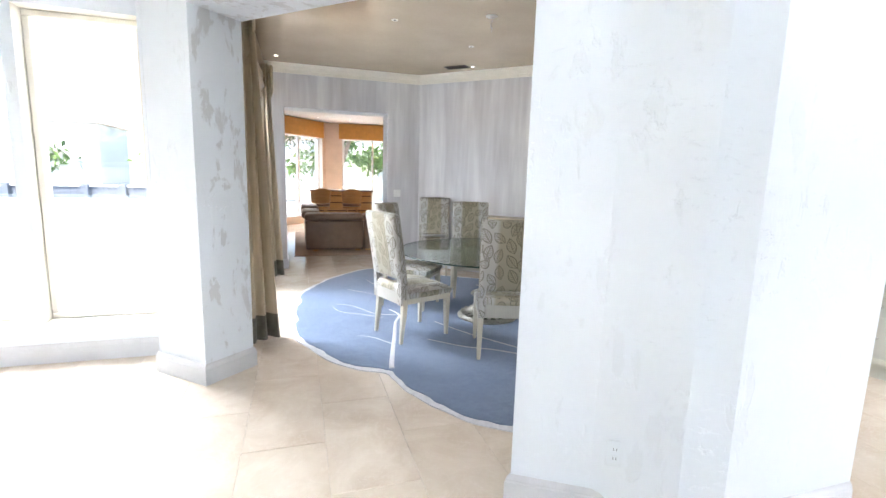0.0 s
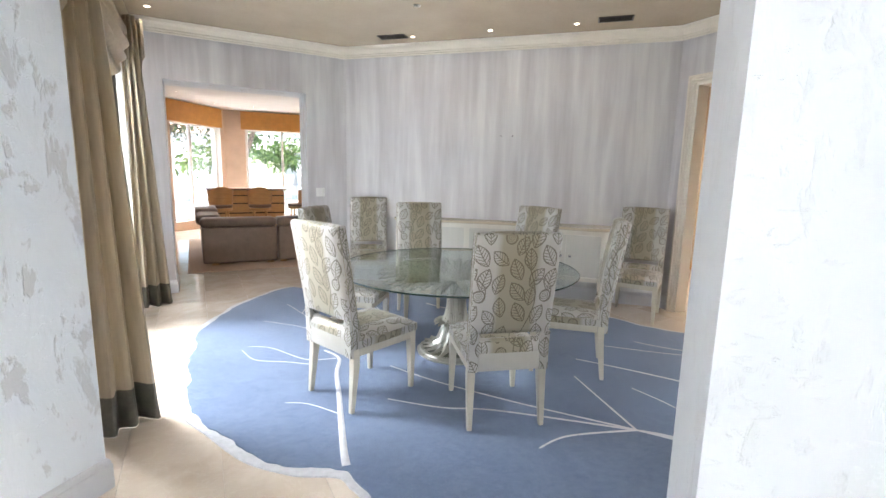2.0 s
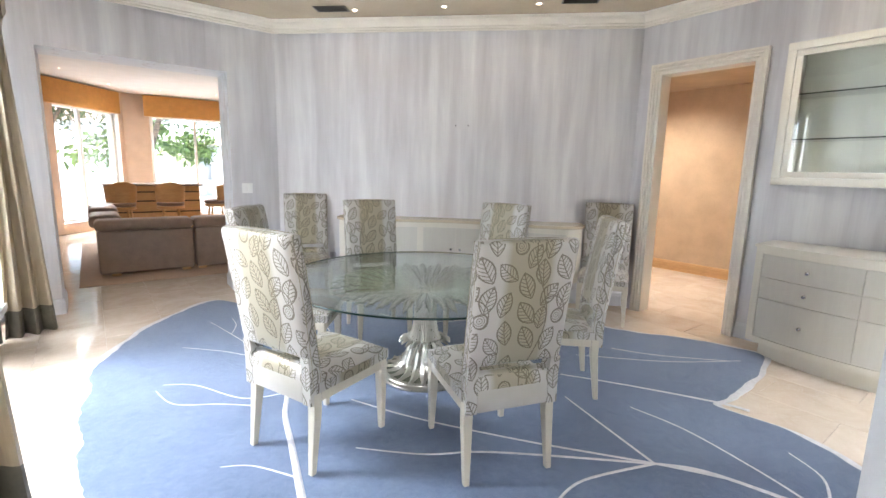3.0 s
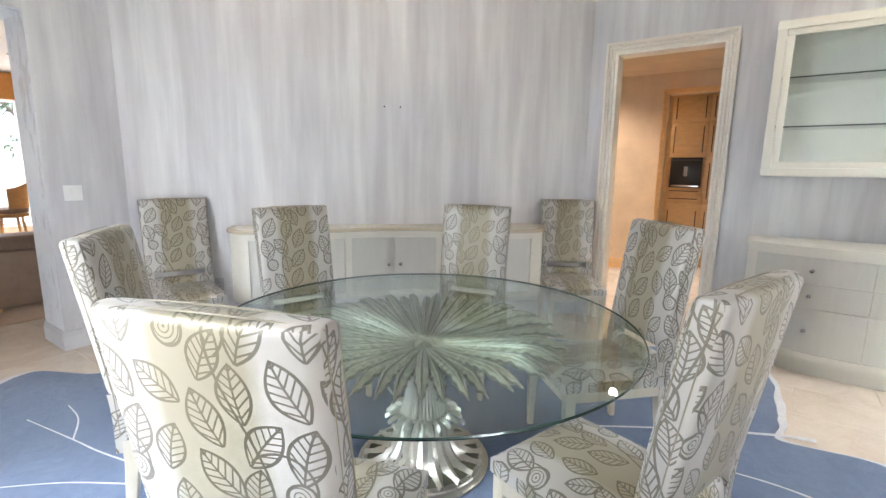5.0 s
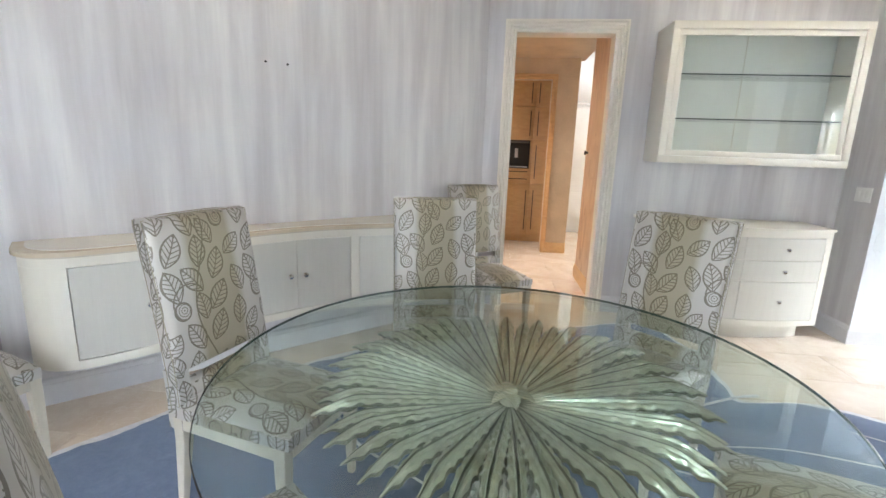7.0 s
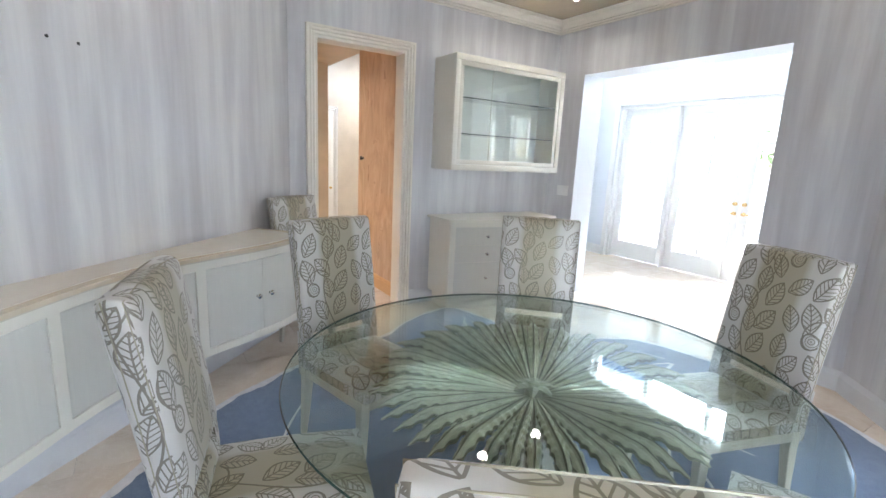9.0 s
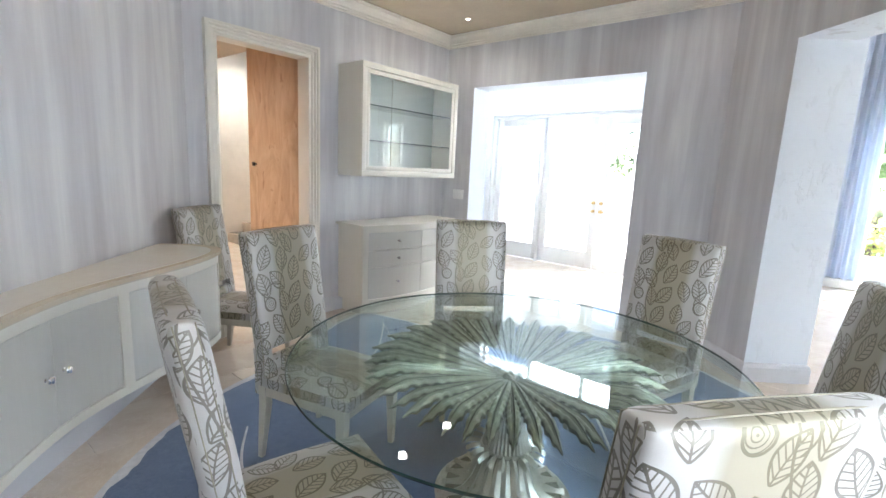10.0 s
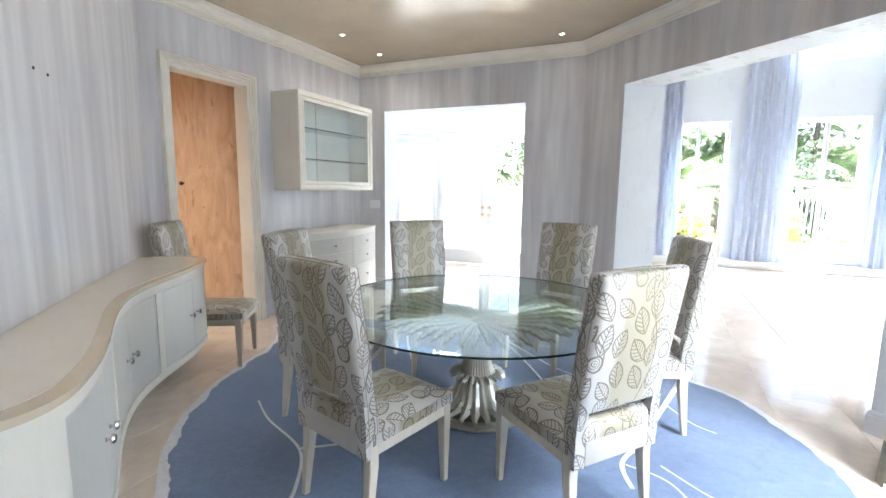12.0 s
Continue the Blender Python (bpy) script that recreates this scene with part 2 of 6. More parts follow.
def make_leafy(name, c1, c2):
    k = Nodes(name)
    g = k.n("ShaderNodeNewGeometry")
    col = k.ramp(g.outputs["Random Per Island"], [(0.0, c1), (1.0, c2)])
    k.set(Base_Color=col, Roughness=0.5, Transmission_Weight=0.0, Subsurface_Weight=0.0)
    return k.m


def glow(name, color, power):
    k = Nodes(name)
    k.set(Base_Color=(0.8, 0.8, 0.8), Emission_Color=color[:3], Emission_Strength=power)
    return k.m


M_WALL = make_striped_wall()
M_FOYER = make_plaster("pale_blue_plaster", (0.75, 0.79, 0.84), (0.62, 0.65, 0.68), 0.585)
M_JAMB = make_plaster("worn_plaster", (0.72, 0.76, 0.81), (0.46, 0.46, 0.47), 0.565, 0.6)
M_PASSAGE = plain("pale_stone_plaster", (0.58, 0.53, 0.46), 0.5, vary=0.07, scale=2.5, bump=0.1)
M_LIVING = plain("warm_beige_plaster", (0.60, 0.46, 0.36), 0.6, vary=0.06, scale=3)
M_HALL = make_burl()
M_HALLWALL = plain("honey_beige_plaster", (0.56, 0.415, 0.27), 0.5, vary=0.09, scale=3, bump=0.1)
M_CEIL = plain("satin_ceiling_paint", (0.60, 0.50, 0.37), 0.22, 0.25, vary=0.05, scale=2.0)
M_WHITECEIL = plain("white_ceiling_paint", (0.80, 0.79, 0.78), 0.6, vary=0.03, scale=3)
M_TRIM = plain("ivory_trim_paint", (0.76, 0.72, 0.635), 0.38, vary=0.03, scale=5)
M_BASE = plain("grey_base_paint", (0.58, 0.58, 0.60), 0.42, vary=0.03, scale=5)
M_WHITE = plain("white_gloss_paint", (0.80, 0.80, 0.79), 0.35, vary=0.02, scale=5)
M_MARBLE = make_marble()
M_GROUT = plain("tile_joint", (0.66, 0.58, 0.49), 0.5, vary=0.1)
M_RUG = make_rug()
M_RUGLINE = plain("ivory_wool", (0.60, 0.60, 0.62), 0.95, vary=0.08, scale=30, bump=0.3, fine=300)
M_CLOTH = make_brocade()
M_PIPE = plain("tan_piping", (0.27, 0.24, 0.17), 0.5, vary=0.06, scale=60)
M_LEGWOOD = make_wood("cream_lacquered_wood", (0.46, 0.42, 0.34), (0.56, 0.52, 0.43), 0.38, (3, 3, 0.7))
M_CREAM = make_wood("cream_cerused_oak", (0.675, 0.645, 0.56), (0.705, 0.675, 0.60), 0.36, (9, 9, 0.5))
M_TOPWOOD = make_wood("bleached_maple_top", (0.56, 0.47, 0.34), (0.62, 0.53, 0.40), 0.18, (2, 2, 2))
M_TOPPANEL = make_wood("pale_maple_panel", (0.66, 0.60, 0.50), (0.70, 0.65, 0.55), 0.16, (2, 2, 2))
M_PANEL = make_wood("grey_white_panel", (0.56, 0.545, 0.495), (0.60, 0.585, 0.53), 0.35, (9, 9, 0.5))
M_STEEL = plain("polished_nickel", (0.72, 0.70, 0.68), 0.15, 1.0, vary=0.02)
M_BRASS = plain("satin_brass", (0.72, 0.52, 0.24), 0.28, 1.0, vary=0.04)
M_CHAMP = plain("champagne_silver_leaf", (0.36, 0.36, 0.275), 0.34, 0.70, vary=0.10, scale=18, bump=0.1)
# darkened silver leaf: shade painted into grooves, leaf edges and undersides
M_SILVER_SHADE = plain("shade_painted_silver_leaf", (0.10, 0.10, 0.07), 0.5, 0.35, vary=0.12, scale=20)
M_SILVER = plain("pale_silver_leaf", (0.43, 0.41, 0.355), 0.30, 0.85, vary=0.06, scale=14)
M_VENT = plain("dark_bronze_vent", (0.07, 0.062, 0.055), 0.5, vary=0.1)
M_GLASS = make_glass("clear_glass")


def make_thin_glass(name, tint=(0.98, 0.995, 0.985)):
    k = Nodes(name)
    out = k.t.nodes["Material Output"]
    tr, gl, mx, lw = k.n("ShaderNodeBsdfTransparent"), k.n("ShaderNodeBsdfGlossy"), k.n("ShaderNodeMixShader"), k.n("ShaderNodeLayerWeight")
    tr.inputs[0].default_value = (*tint, 1)
    gl.inputs["Roughness"].default_value = 0.0
    lw.inputs["Blend"].default_value = 0.5
    k.link(k.math("MULTIPLY_ADD", k.math("POWER", lw.outputs["Facing"], 5.0), 0.95, 0.075), mx.inputs[0])
    k.link(tr.outputs[0], mx.inputs[1])
    k.link(gl.outputs[0], mx.inputs[2])
    k.link(mx.outputs[0], out.inputs[0])
    return k.m


M_THIN = make_thin_glass("thin_cabinet_glass")
M_TABLEGLASS = make_thin_glass("greenish_table_glass", (0.89, 0.955, 0.94))
M_EDGE = make_glass("green_glass_edge", (0.55, 0.75, 0.70), 0.05)
M_TAUPE = plain("taupe_leather", (0.26, 0.185, 0.14), 0.42, vary=0.08, scale=10, bump=0.15)
M_DARK = plain("dark_void", (0.02, 0.018, 0.016), 0.6, vary=0.1)
M_BLACKGLASS = plain("black_appliance_glass", (0.02, 0.02, 0.022), 0.12, vary=0.1)
def translucent(m, amount, color):
    """Lets part of the light behind a cloth glow through it."""
    t = m.node_tree
    out = t.nodes["Material Output"]
    tr, mx = t.nodes.new("ShaderNodeBsdfTranslucent"), t.nodes.new("ShaderNodeMixShader")
    tr.inputs[0].default_value, mx.inputs[0].default_value = (*color, 1), amount
    t.links.new(t.nodes["Principled BSDF"].outputs[0], mx.inputs[1])
    t.links.new(tr.outputs[0], mx.inputs[2])
    t.links.new(mx.outputs[0], out.inputs[0])
    return m


M_SILK = make_wood("champagne_silk", (0.46, 0.38, 0.26), (0.64, 0.54, 0.40), 0.42, (10, 10, 0.5))
translucent(M_SILK, 0.18, (0.72, 0.62, 0.46))
M_OLIVE = plain("olive_velvet", (0.17, 0.155, 0.12), 0.6, vary=0.15, scale=12)
M_BLUECUR = make_wood("pale_blue_silk", (0.46, 0.53, 0.67), (0.82, 0.86, 0.92), 0.4, (26, 26, 0.2))
translucent(M_BLUECUR, 0.3, (0.75, 0.82, 0.92))
M_SHEER = plain("sheer_white_voile", (0.82, 0.82, 0.81), 0.8, vary=0.03, scale=4)
translucent(M_SHEER, 0.75, (0.86, 0.87, 0.88))
M_NAVY = plain("weathered_blue_timber", (0.15, 0.17, 0.21), 0.7, vary=0.1)
M_VALANCE = plain("amber_fabric", (0.50, 0.24, 0.055), 0.6, vary=0.08, scale=8)
M_MAPLE = make_wood("amber_maple", (0.52, 0.30, 0.13), (0.66, 0.42, 0.20), 0.35, (2, 2, 8))
M_PLASTIC = plain("white_plastic", (0.78, 0.78, 0.76), 0.4, vary=0.02)
M_GREYPLATE = plain("grey_plastic", (0.40, 0.39, 0.42), 0.4, vary=0.02)
M_LIVRUG = plain("sand_carpet", (0.50, 0.37, 0.27), 0.95, vary=0.06, scale=30, bump=0.3)
M_PAVE = plain("pale_stone_paving", (0.62, 0.60, 0.56), 0.7, vary=0.06, scale=2)
M_BARK = plain("grey_bark", (0.12, 0.095, 0.075), 0.9, vary=0.25, scale=8, bump=0.8, stretch=(1, 1, 0.3))
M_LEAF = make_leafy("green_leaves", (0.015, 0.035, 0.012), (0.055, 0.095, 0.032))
# hedge and palm greens are lightened in the colour to look sunlit
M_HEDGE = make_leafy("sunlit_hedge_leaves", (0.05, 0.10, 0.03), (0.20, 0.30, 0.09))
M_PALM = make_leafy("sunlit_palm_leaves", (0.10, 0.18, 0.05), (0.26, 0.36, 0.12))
M_LEAFY = make_leafy("variegated_leaves", (0.16, 0.26, 0.06), (0.60, 0.50, 0.12))
M_WATER = plain("pale_canal_water", (0.30, 0.36, 0.38), 0.1, vary=0.1, scale=0.5, bump=0.2)
M_HOUSE = plain("white_render", (0.74, 0.73, 0.70), 0.7, vary=0.03)
# far panes get the sky's reflection as a pale base colour
M_FARPANE = plain("sky_reflecting_window", (0.42, 0.46, 0.50), 0.2, vary=0.05)
M_ROOF = plain("faded_terracotta_roof", (0.55, 0.42, 0.34), 0.8, vary=0.12)
M_LAMP = glow("lamp_lens", (1.0, 0.86, 0.66, 1), 8.0)
M_GREENEDGE = plain("dark_green_glass_edge", (0.018, 0.045, 0.038), 0.12, vary=0.05)
M_CABBACK = plain("white_cabinet_lining", (0.84, 0.86, 0.82), 0.35, vary=0.02)


# ---- building blocks ----


def part(name, bm, mat, parent=None, label="", smooth=False, mats=()):
    me = bpy.data.meshes.new(name)
    bmesh.ops.recalc_face_normals(bm, faces=bm.faces)
    bm.to_mesh(me)
    bm.free()
    me.materials.append(mat)
    for m in mats:
        me.materials.append(m)
    if smooth:
        for p in me.polygons:
            p.use_smooth = True
        me.set_sharp_from_angle(angle=radians(40))
    ob = new(name, me)
    ob.parent = parent
    if label:
        ob["label"] = label
    return ob


def thing(name, label, category, group="", at=(0, 0, 0), rz=0.0, kind=""):
    ob = new(name)
    ob.empty_display_size = 0.1
    ob.matrix_basis = pose(*at, 0, 0, rz)
    return tagged(ob, label, category, group, kind)


def box(bm, x0, x1, y0, y1, z0, z1, bevel=0.0, seg=2, m=None):
    vs = [bm.verts.new((x, y, z)) for x in (x0, x1) for y in (y0, y1) for z in (z0, z1)]
    fs = [bm.faces.new([vs[i] for i in f]) for f in
          ((0, 1, 3, 2), (4, 6, 7, 5), (0, 4, 5, 1), (2, 3, 7, 6), (0, 2, 6, 4), (1, 5, 7, 3))]
    if bevel:
        es = {e for f in fs for e in f.edges}
        out = bmesh.ops.bevel(bm, geom=list(es), offset=bevel, segments=seg, affect="EDGES", profile=0.5)
        vs = list({v for f in out["faces"] for v in f.verts} | {v for v in vs if v.is_valid})
    if m is not None:
        bmesh.ops.transform(bm, matrix=m, verts=vs)
    return vs


def boxed(name, dims, mat, parent=None, bevel=0.0, label="", seg=2, m=None, smooth=False):
    bm = bmesh.new()
    box(bm, *dims, bevel, seg, m)
    return part(name, bm, mat, parent, label, smooth or bevel > 0)


def prism(bm, pts, z0, z1):
    """A solid over a plan outline."""
    lo, hi = [bm.verts.new((x, y, z0)) for x, y in pts], [bm.verts.new((x, y, z1)) for x, y in pts]
    bm.faces.new(lo[::-1])
    bm.faces.new(hi)
    n = len(pts)
    for i in range(n):
        j = (i + 1) % n
        bm.faces.new((lo[i], lo[j], hi[j], hi[i]))
    return lo + hi


def prisms(name, pts, z0, z1, mat, parent=None, label="", smooth=False):
    bm = bmesh.new()
    prism(bm, pts, z0, z1)
    return part(name, bm, mat, parent, label, smooth)


def lathe(bm, prof, n=32, at=(0, 0, 0), wave=None):
    """Turns a profile of (radius, height) round z; wave(angle, r, z) may change the radius."""
    rings = []
    for r, z in prof:
        ring = []
        for i in range(n):
            a = math.tau * i / n
            rr = wave(a, r, z) if wave else r
            ring.append(bm.verts.new((at[0] + rr * math.cos(a), at[1] + rr * math.sin(a), at[2] + z)))
        rings.append(ring)
    for a, b in zip(rings, rings[1:]):
        for i in range(n):
            j = (i + 1) % n
            bm.faces.new((a[i], a[j], b[j], b[i]))
    bm.faces.new(rings[0][::-1])
    bm.faces.new(rings[-1])


def tube(bm, pts, r, n=6, flat=1.0, taper=None):
    pts = [Vector(p) for p in pts]
    rings = []
    for i, p in enumerate(pts):
        d = (pts[min(i + 1, len(pts) - 1)] - pts[max(i - 1, 0)]).normalized()
        side = d.cross(Vector((0, 0, 1)))
        side = side.normalized() if side.length > 1e-4 else Vector((1, 0, 0))
        up = side.cross(d)
        rr = r * (taper(i / (len(pts) - 1)) if taper else 1)
        rings.append([bm.verts.new(p + side * rr * math.cos(math.tau * j / n) + up * rr * flat * math.sin(math.tau * j / n)) for j in range(n)])
    for a, b in zip(rings, rings[1:]):
        for i in range(n):
            j = (i + 1) % n
            bm.faces.new((a[i], a[j], b[j], b[i]))
    bm.faces.new(rings[0][::-1])
    bm.faces.new(rings[-1])


def sweep(bm, path, prof, closed=False):
    """Carries a profile of (out, z) along a plan path; out is measured to the left of the way."""
    n = len(path)
    rows = []
    for i, p in enumerate(path):
        p = Vector(p)
        a = (p - Vector(path[i - 1])).normalized() if (i or closed) else None
        b = (Vector(path[(i + 1) % n]) - p).normalized() if (i < n - 1 or closed) else None
        a, b = a or b, b or a
        na, nb = Vector((-a.y, a.x)), Vector((-b.y, b.x))
        m = (na + nb).normalized()
        m = m / max(0.25, m.dot(na))
        rows.append([bm.verts.new((p.x + m.x * o, p.y + m.y * o, z)) for o, z in prof])
    k = len(prof)
    for i in range(n if closed else n - 1):
        r, s = rows[i], rows[(i + 1) % n]
        for j in range(k):
            bm.faces.new((r[j], s[j], s[(j + 1) % k], r[(j + 1) % k]))
    if not closed:
        bm.faces.new(rows[0])
        bm.faces.new(rows[-1][::-1])


def wall(name, p, q, t, z0, z1, mat, holes=(), back=None, top=None):
    """A wall from p to q, t thick to the right of the way, with holes (from, to, sill, head) along it. back: the far face's material; top: that of the reveals."""
    p, q = Vector(p), Vector(q)
    L = (q - p).length
    u = (q - p) / L
    w = Vector((u.y, -u.x))
    xs = sorted({0.0, L, *[h[0] for h in holes], *[h[1] for h in holes]})
    zs = sorted({z0, z1, *[h[2] for h in holes], *[h[3] for h in holes]})
    bm = bmesh.new()
    cells = {}
    for i in range(len(xs) - 1):
        for j in range(len(zs) - 1):
            cx, cz = (xs[i] + xs[i + 1]) / 2, (zs[j] + zs[j + 1]) / 2
            cells[i, j] = not any(a < cx < b and c < cz < d for a, b, c, d in holes)
    vert = {}

    def v(i, j, s):
        if (i, j, s) not in vert:
            c = p + u * xs[i] + w * (t * s)
            vert[i, j, s] = bm.verts.new((c.x, c.y, zs[j]))
        return vert[i, j, s]

    for (i, j), solid in cells.items():
        if not solid:
            continue
        bm.faces.new((v(i, j, 0), v(i + 1, j, 0), v(i + 1, j + 1, 0), v(i, j + 1, 0)))
        f = bm.faces.new((v(i, j, 1), v(i, j + 1, 1), v(i + 1, j + 1, 1), v(i + 1, j, 1)))
        f.material_index = 1
        for di, dj, a, b in ((-1, 0, (i, j), (i, j + 1)), (1, 0, (i + 1, j + 1), (i + 1, j)), (0, -1, (i + 1, j), (i, j)), (0, 1, (i, j + 1), (i + 1, j + 1))):
            if not cells.get((i + di, j + dj), False):
                f = bm.faces.new((v(*a, 0), v(*b, 0), v(*b, 1), v(*a, 1)))
                f.material_index = 2
    ob = part(name, bm, mat, mats=(back or mat, top or back or mat))
    return tagged(ob, kind="structure")

# ---- the dining room's shell ----
H = 3.06                       # dining ceiling
N_Y, E_X, S_Y, W_X = 7.42, 5.45, 1.53, 0.0
DIAG, CUT = 10.03, 3.94        # x + y of the two slanting walls
P_NE1, P_NE2 = (DIAG - N_Y, N_Y), (E_X, DIAG - E_X)
P_SW1, P_SW2 = (CUT - S_Y, S_Y), (W_X, CUT - W_X)
T = 0.40
TD = T * 1.4142

wall("wall_north", (W_X - 0.3, N_Y), P_NE1, -0.43, 0, H + 0.1, M_WALL, [(0.82, 2.39, 0, 2.45)], M_LIVING, M_JAMB)
wall("wall_diagonal", P_NE1, P_NE2, -0.2, 0, H + 0.1, M_WALL)
wall("wall_east", P_NE2, (E_X, S_Y - 0.32), -0.16, 0, H + 0.1, M_WALL, [(P_NE2[1] - 4.34, P_NE2[1] - 3.52, 0, 2.44)], M_HALL, M_TRIM)
wall("wall_south", (E_X, S_Y), P_SW1, -0.32, 0, 4.9, M_WALL, [(E_X - 5.04, E_X - 3.09, 0, 2.46)], M_FOYER, M_FOYER)
_u = 2 ** 0.5
# the slanting wall with the wide entry
wall("wall_entry", P_SW1, (P_SW2[0], P_SW2[1]), -0.40, 0, 4.9, M_WALL, [((P_SW1[0] - 1.97) * _u, (P_SW1[0] - 0.345) * _u, 0, 2.50)], M_FOYER, M_JAMB)
wall("wall_west", (W_X, P_SW2[1]), (W_X, N_Y), -0.25, 0, H + 0.1, M_WALL, [(0.45, 3.05, 0.25, 2.7)], M_FOYER, M_WHITE)
tagged(prisms("wall_entry_corner", [(1.596, 1.670), (1.967, 1.969), (2.12, 1.70), (2.38, 1.44), (2.6, 1.44), (2.6, 1.2095), (2.33, 1.2095)], 0, 4.899, M_FOYER), kind="structure")
tagged(prisms("wall_entry_pier", [(-0.002, 3.938), (-0.285, 3.657), (-0.31, 3.682), (-0.31, 3.999), (-0.251, 4.1), (-0.002, 4.1)], 0, 4.9, M_FOYER), kind="structure")

# foyer: everything beyond the entry and the south opening
FH = 4.9
wall("wall_foyer_window", (-0.30, 4.0), (-6.0, 4.0), 0.25, 0, FH, M_FOYER, [(0.09, 0.84, 0.31, 2.57), (0.92, 1.75, 0.31, 2.60), (1.83, 2.67, 0.31, 2.60)], M_HOUSE, M_TRIM)
wall("wall_foyer_west", (-6.0, 4.0), (-6.0, -3.3), 0.25, 0, FH, M_FOYER)
wall("wall_foyer_south", (-6.0, -3.3), (2.1, -3.3), 0.25, 0, FH, M_FOYER, [(4.30, 5.45, 0.42, 2.75), (6.36, 7.26, 0.42, 2.75), (4.30, 5.45, 3.75, 4.5), (2.6, 3.9, 0.42, 2.75)], M_HOUSE, M_WHITE)
wall("wall_foyer_return", (2.1, -3.3), (2.1, -0.95), 0.2, 0, FH, M_FOYER)
# the upper hole is an added transom, out of view
wall("wall_front", (2.1, -0.95), (7.0, -0.95), 0.25, 0, FH, M_FOYER, [(1.32, 4.32, 0, 2.45), (1.32, 4.32, 3.25, 4.5)], M_HOUSE, M_WHITE)
wall("wall_foyer_east", (7.0, -0.95), (7.0, 1.21), 0.2, 0, FH, M_FOYER)
wall("wall_foyer_infill", (7.2, 1.21), (E_X + 0.162, 1.21), 0.2, 0, FH, M_FOYER)

# living room beyond the north opening
LH = 3.06
wall("wall_living_west", (-0.31, 7.852), (-0.31, 13.01), -0.25, 0, LH, M_LIVING, back=M_HOUSE)
wall("wall_living_bay", (-0.31, 13.01), (1.55, 15.12), -0.3, 0, LH, M_LIVING, [(1.004, 2.674, 0.22, 2.60)], M_HOUSE, M_WHITE)
wall("wall_living_north", (1.55, 15.12), (4.1, 14.8), -0.3, 0, LH, M_LIVING, [(0.52, 2.25, 0.22, 2.60)], M_HOUSE, M_WHITE)
wall("wall_living_east", (4.1, 14.8), (5.2, 8.5), -0.2, 0, LH, M_VALANCE)
wall("wall_living_southeast", (5.2, 8.5), (2.55, 7.855), -0.2, 0, LH, M_LIVING)

# service hall behind the east door
HH = 2.72
wall("wall_hall_side", (6.72, 3.44), (E_X + 0.162, 3.44), -0.12, 0, HH, M_HALL, back=M_HALL)
wall("wall_hall_back", (8.0, 7.0), (8.0, 3.38), -0.15, 0, HH, M_HALLWALL, [(2.67, 3.26, 0, 2.44)])
wall("wall_hall_north", (E_X + 0.162, 7.0), (8.0, 7.0), -0.15, 0, HH, M_HALL)
wall("wall_hall_corner", (8.15, 3.38), (10.0, 3.38), -0.12, 0, HH, M_CREAM)
wall("wall_hall_far", (10.0, 3.38), (10.0, 0.0), -0.15, 0, 3.6, M_PASSAGE)
wall("wall_hall_inner", (6.72, 3.32), (6.72, 0.0), 0.12, 0, 3.6, M_PASSAGE)
wall("wall_hall_end", (10.0, 0.0), (6.72, 0.0), -0.12, 0, 3.6, M_PASSAGE)


def slab(name, pts, z0, z1, mat):
    return tagged(prisms(name, pts, z0, z1, mat), kind="structure")


room = [(W_X - 0.3, CUT - W_X - 0.3), (2.10, 1.22), (5.6, 1.22), (5.6, DIAG - 5.3), (P_NE1[0] + 0.1, 7.6), (W_X - 0.3, 7.6)]
slab("ceiling_dining", room, H, H + 0.08, M_CEIL)
slab("ceiling_foyer", [(-6.3, -3.6), (7.3, -3.6), (7.3, 4.3), (-6.3, 4.3)], FH, FH + 0.1, M_WHITECEIL)
slab("ceiling_living", [(-0.55, 7.86), (5.6, 7.86), (5.6, 15.5), (-0.55, 15.5)], LH, LH + 0.1, M_WHITECEIL)
slab("ceiling_hall", [(E_X + 0.162, 3.3), (8.2, 3.3), (8.2, 7.2), (E_X + 0.162, 7.2)], HH, HH + 0.1, M_HALLWALL)
slab("ceiling_hall_far", [(6.5, -0.2), (10.3, -0.2), (10.3, 3.31), (6.5, 3.31)], 3.4, 3.5, M_WHITECEIL)
slab("ceiling_kitchen", [(8.21, 3.4), (11.0, 3.4), (11.0, 7.2), (8.21, 7.2)], 2.62, 2.7, M_WHITECEIL)
slab("floor_bed", [(-6.3, -3.56), (11.0, -3.56), (11.0, 15.3), (-6.3, 15.3)], -0.16, -0.004, M_GROUT)

# crown moulding and baseboards
crown = [(0.0, 2.93), (0.018, 2.93), (0.022, 2.942), (0.014, 2.95), (0.026, 2.956), (0.03, 2.968), (0.02, 2.976), (0.03, 2.985),
         (0.045, 3.012), (0.072, 3.030), (0.082, 3.032), (0.084, 3.045), (0.094, 3.047), (0.096, 3.0598), (0.0, 3.0598)]
ring = [P_NE1, (W_X, N_Y), P_SW2, P_SW1, (E_X, S_Y), P_NE2]
bm = bmesh.new()
sweep(bm, ring, crown, closed=True)
tagged(part("trim_crown", bm, M_TRIM, smooth=False), kind="structure")
SKIRT = [(0.001, 0.0), (0.018, 0.0), (0.018, 0.115), (0.014, 0.122), (0.014, 0.128), (0.010, 0.140), (0.004, 0.148), (0.001, 0.15)]


def baseboard(path, mat=M_BASE, prof=SKIRT):
    b = bmesh.new()
    sweep(b, path, prof)
    return tagged(part("baseboard", b, mat), kind="structure")


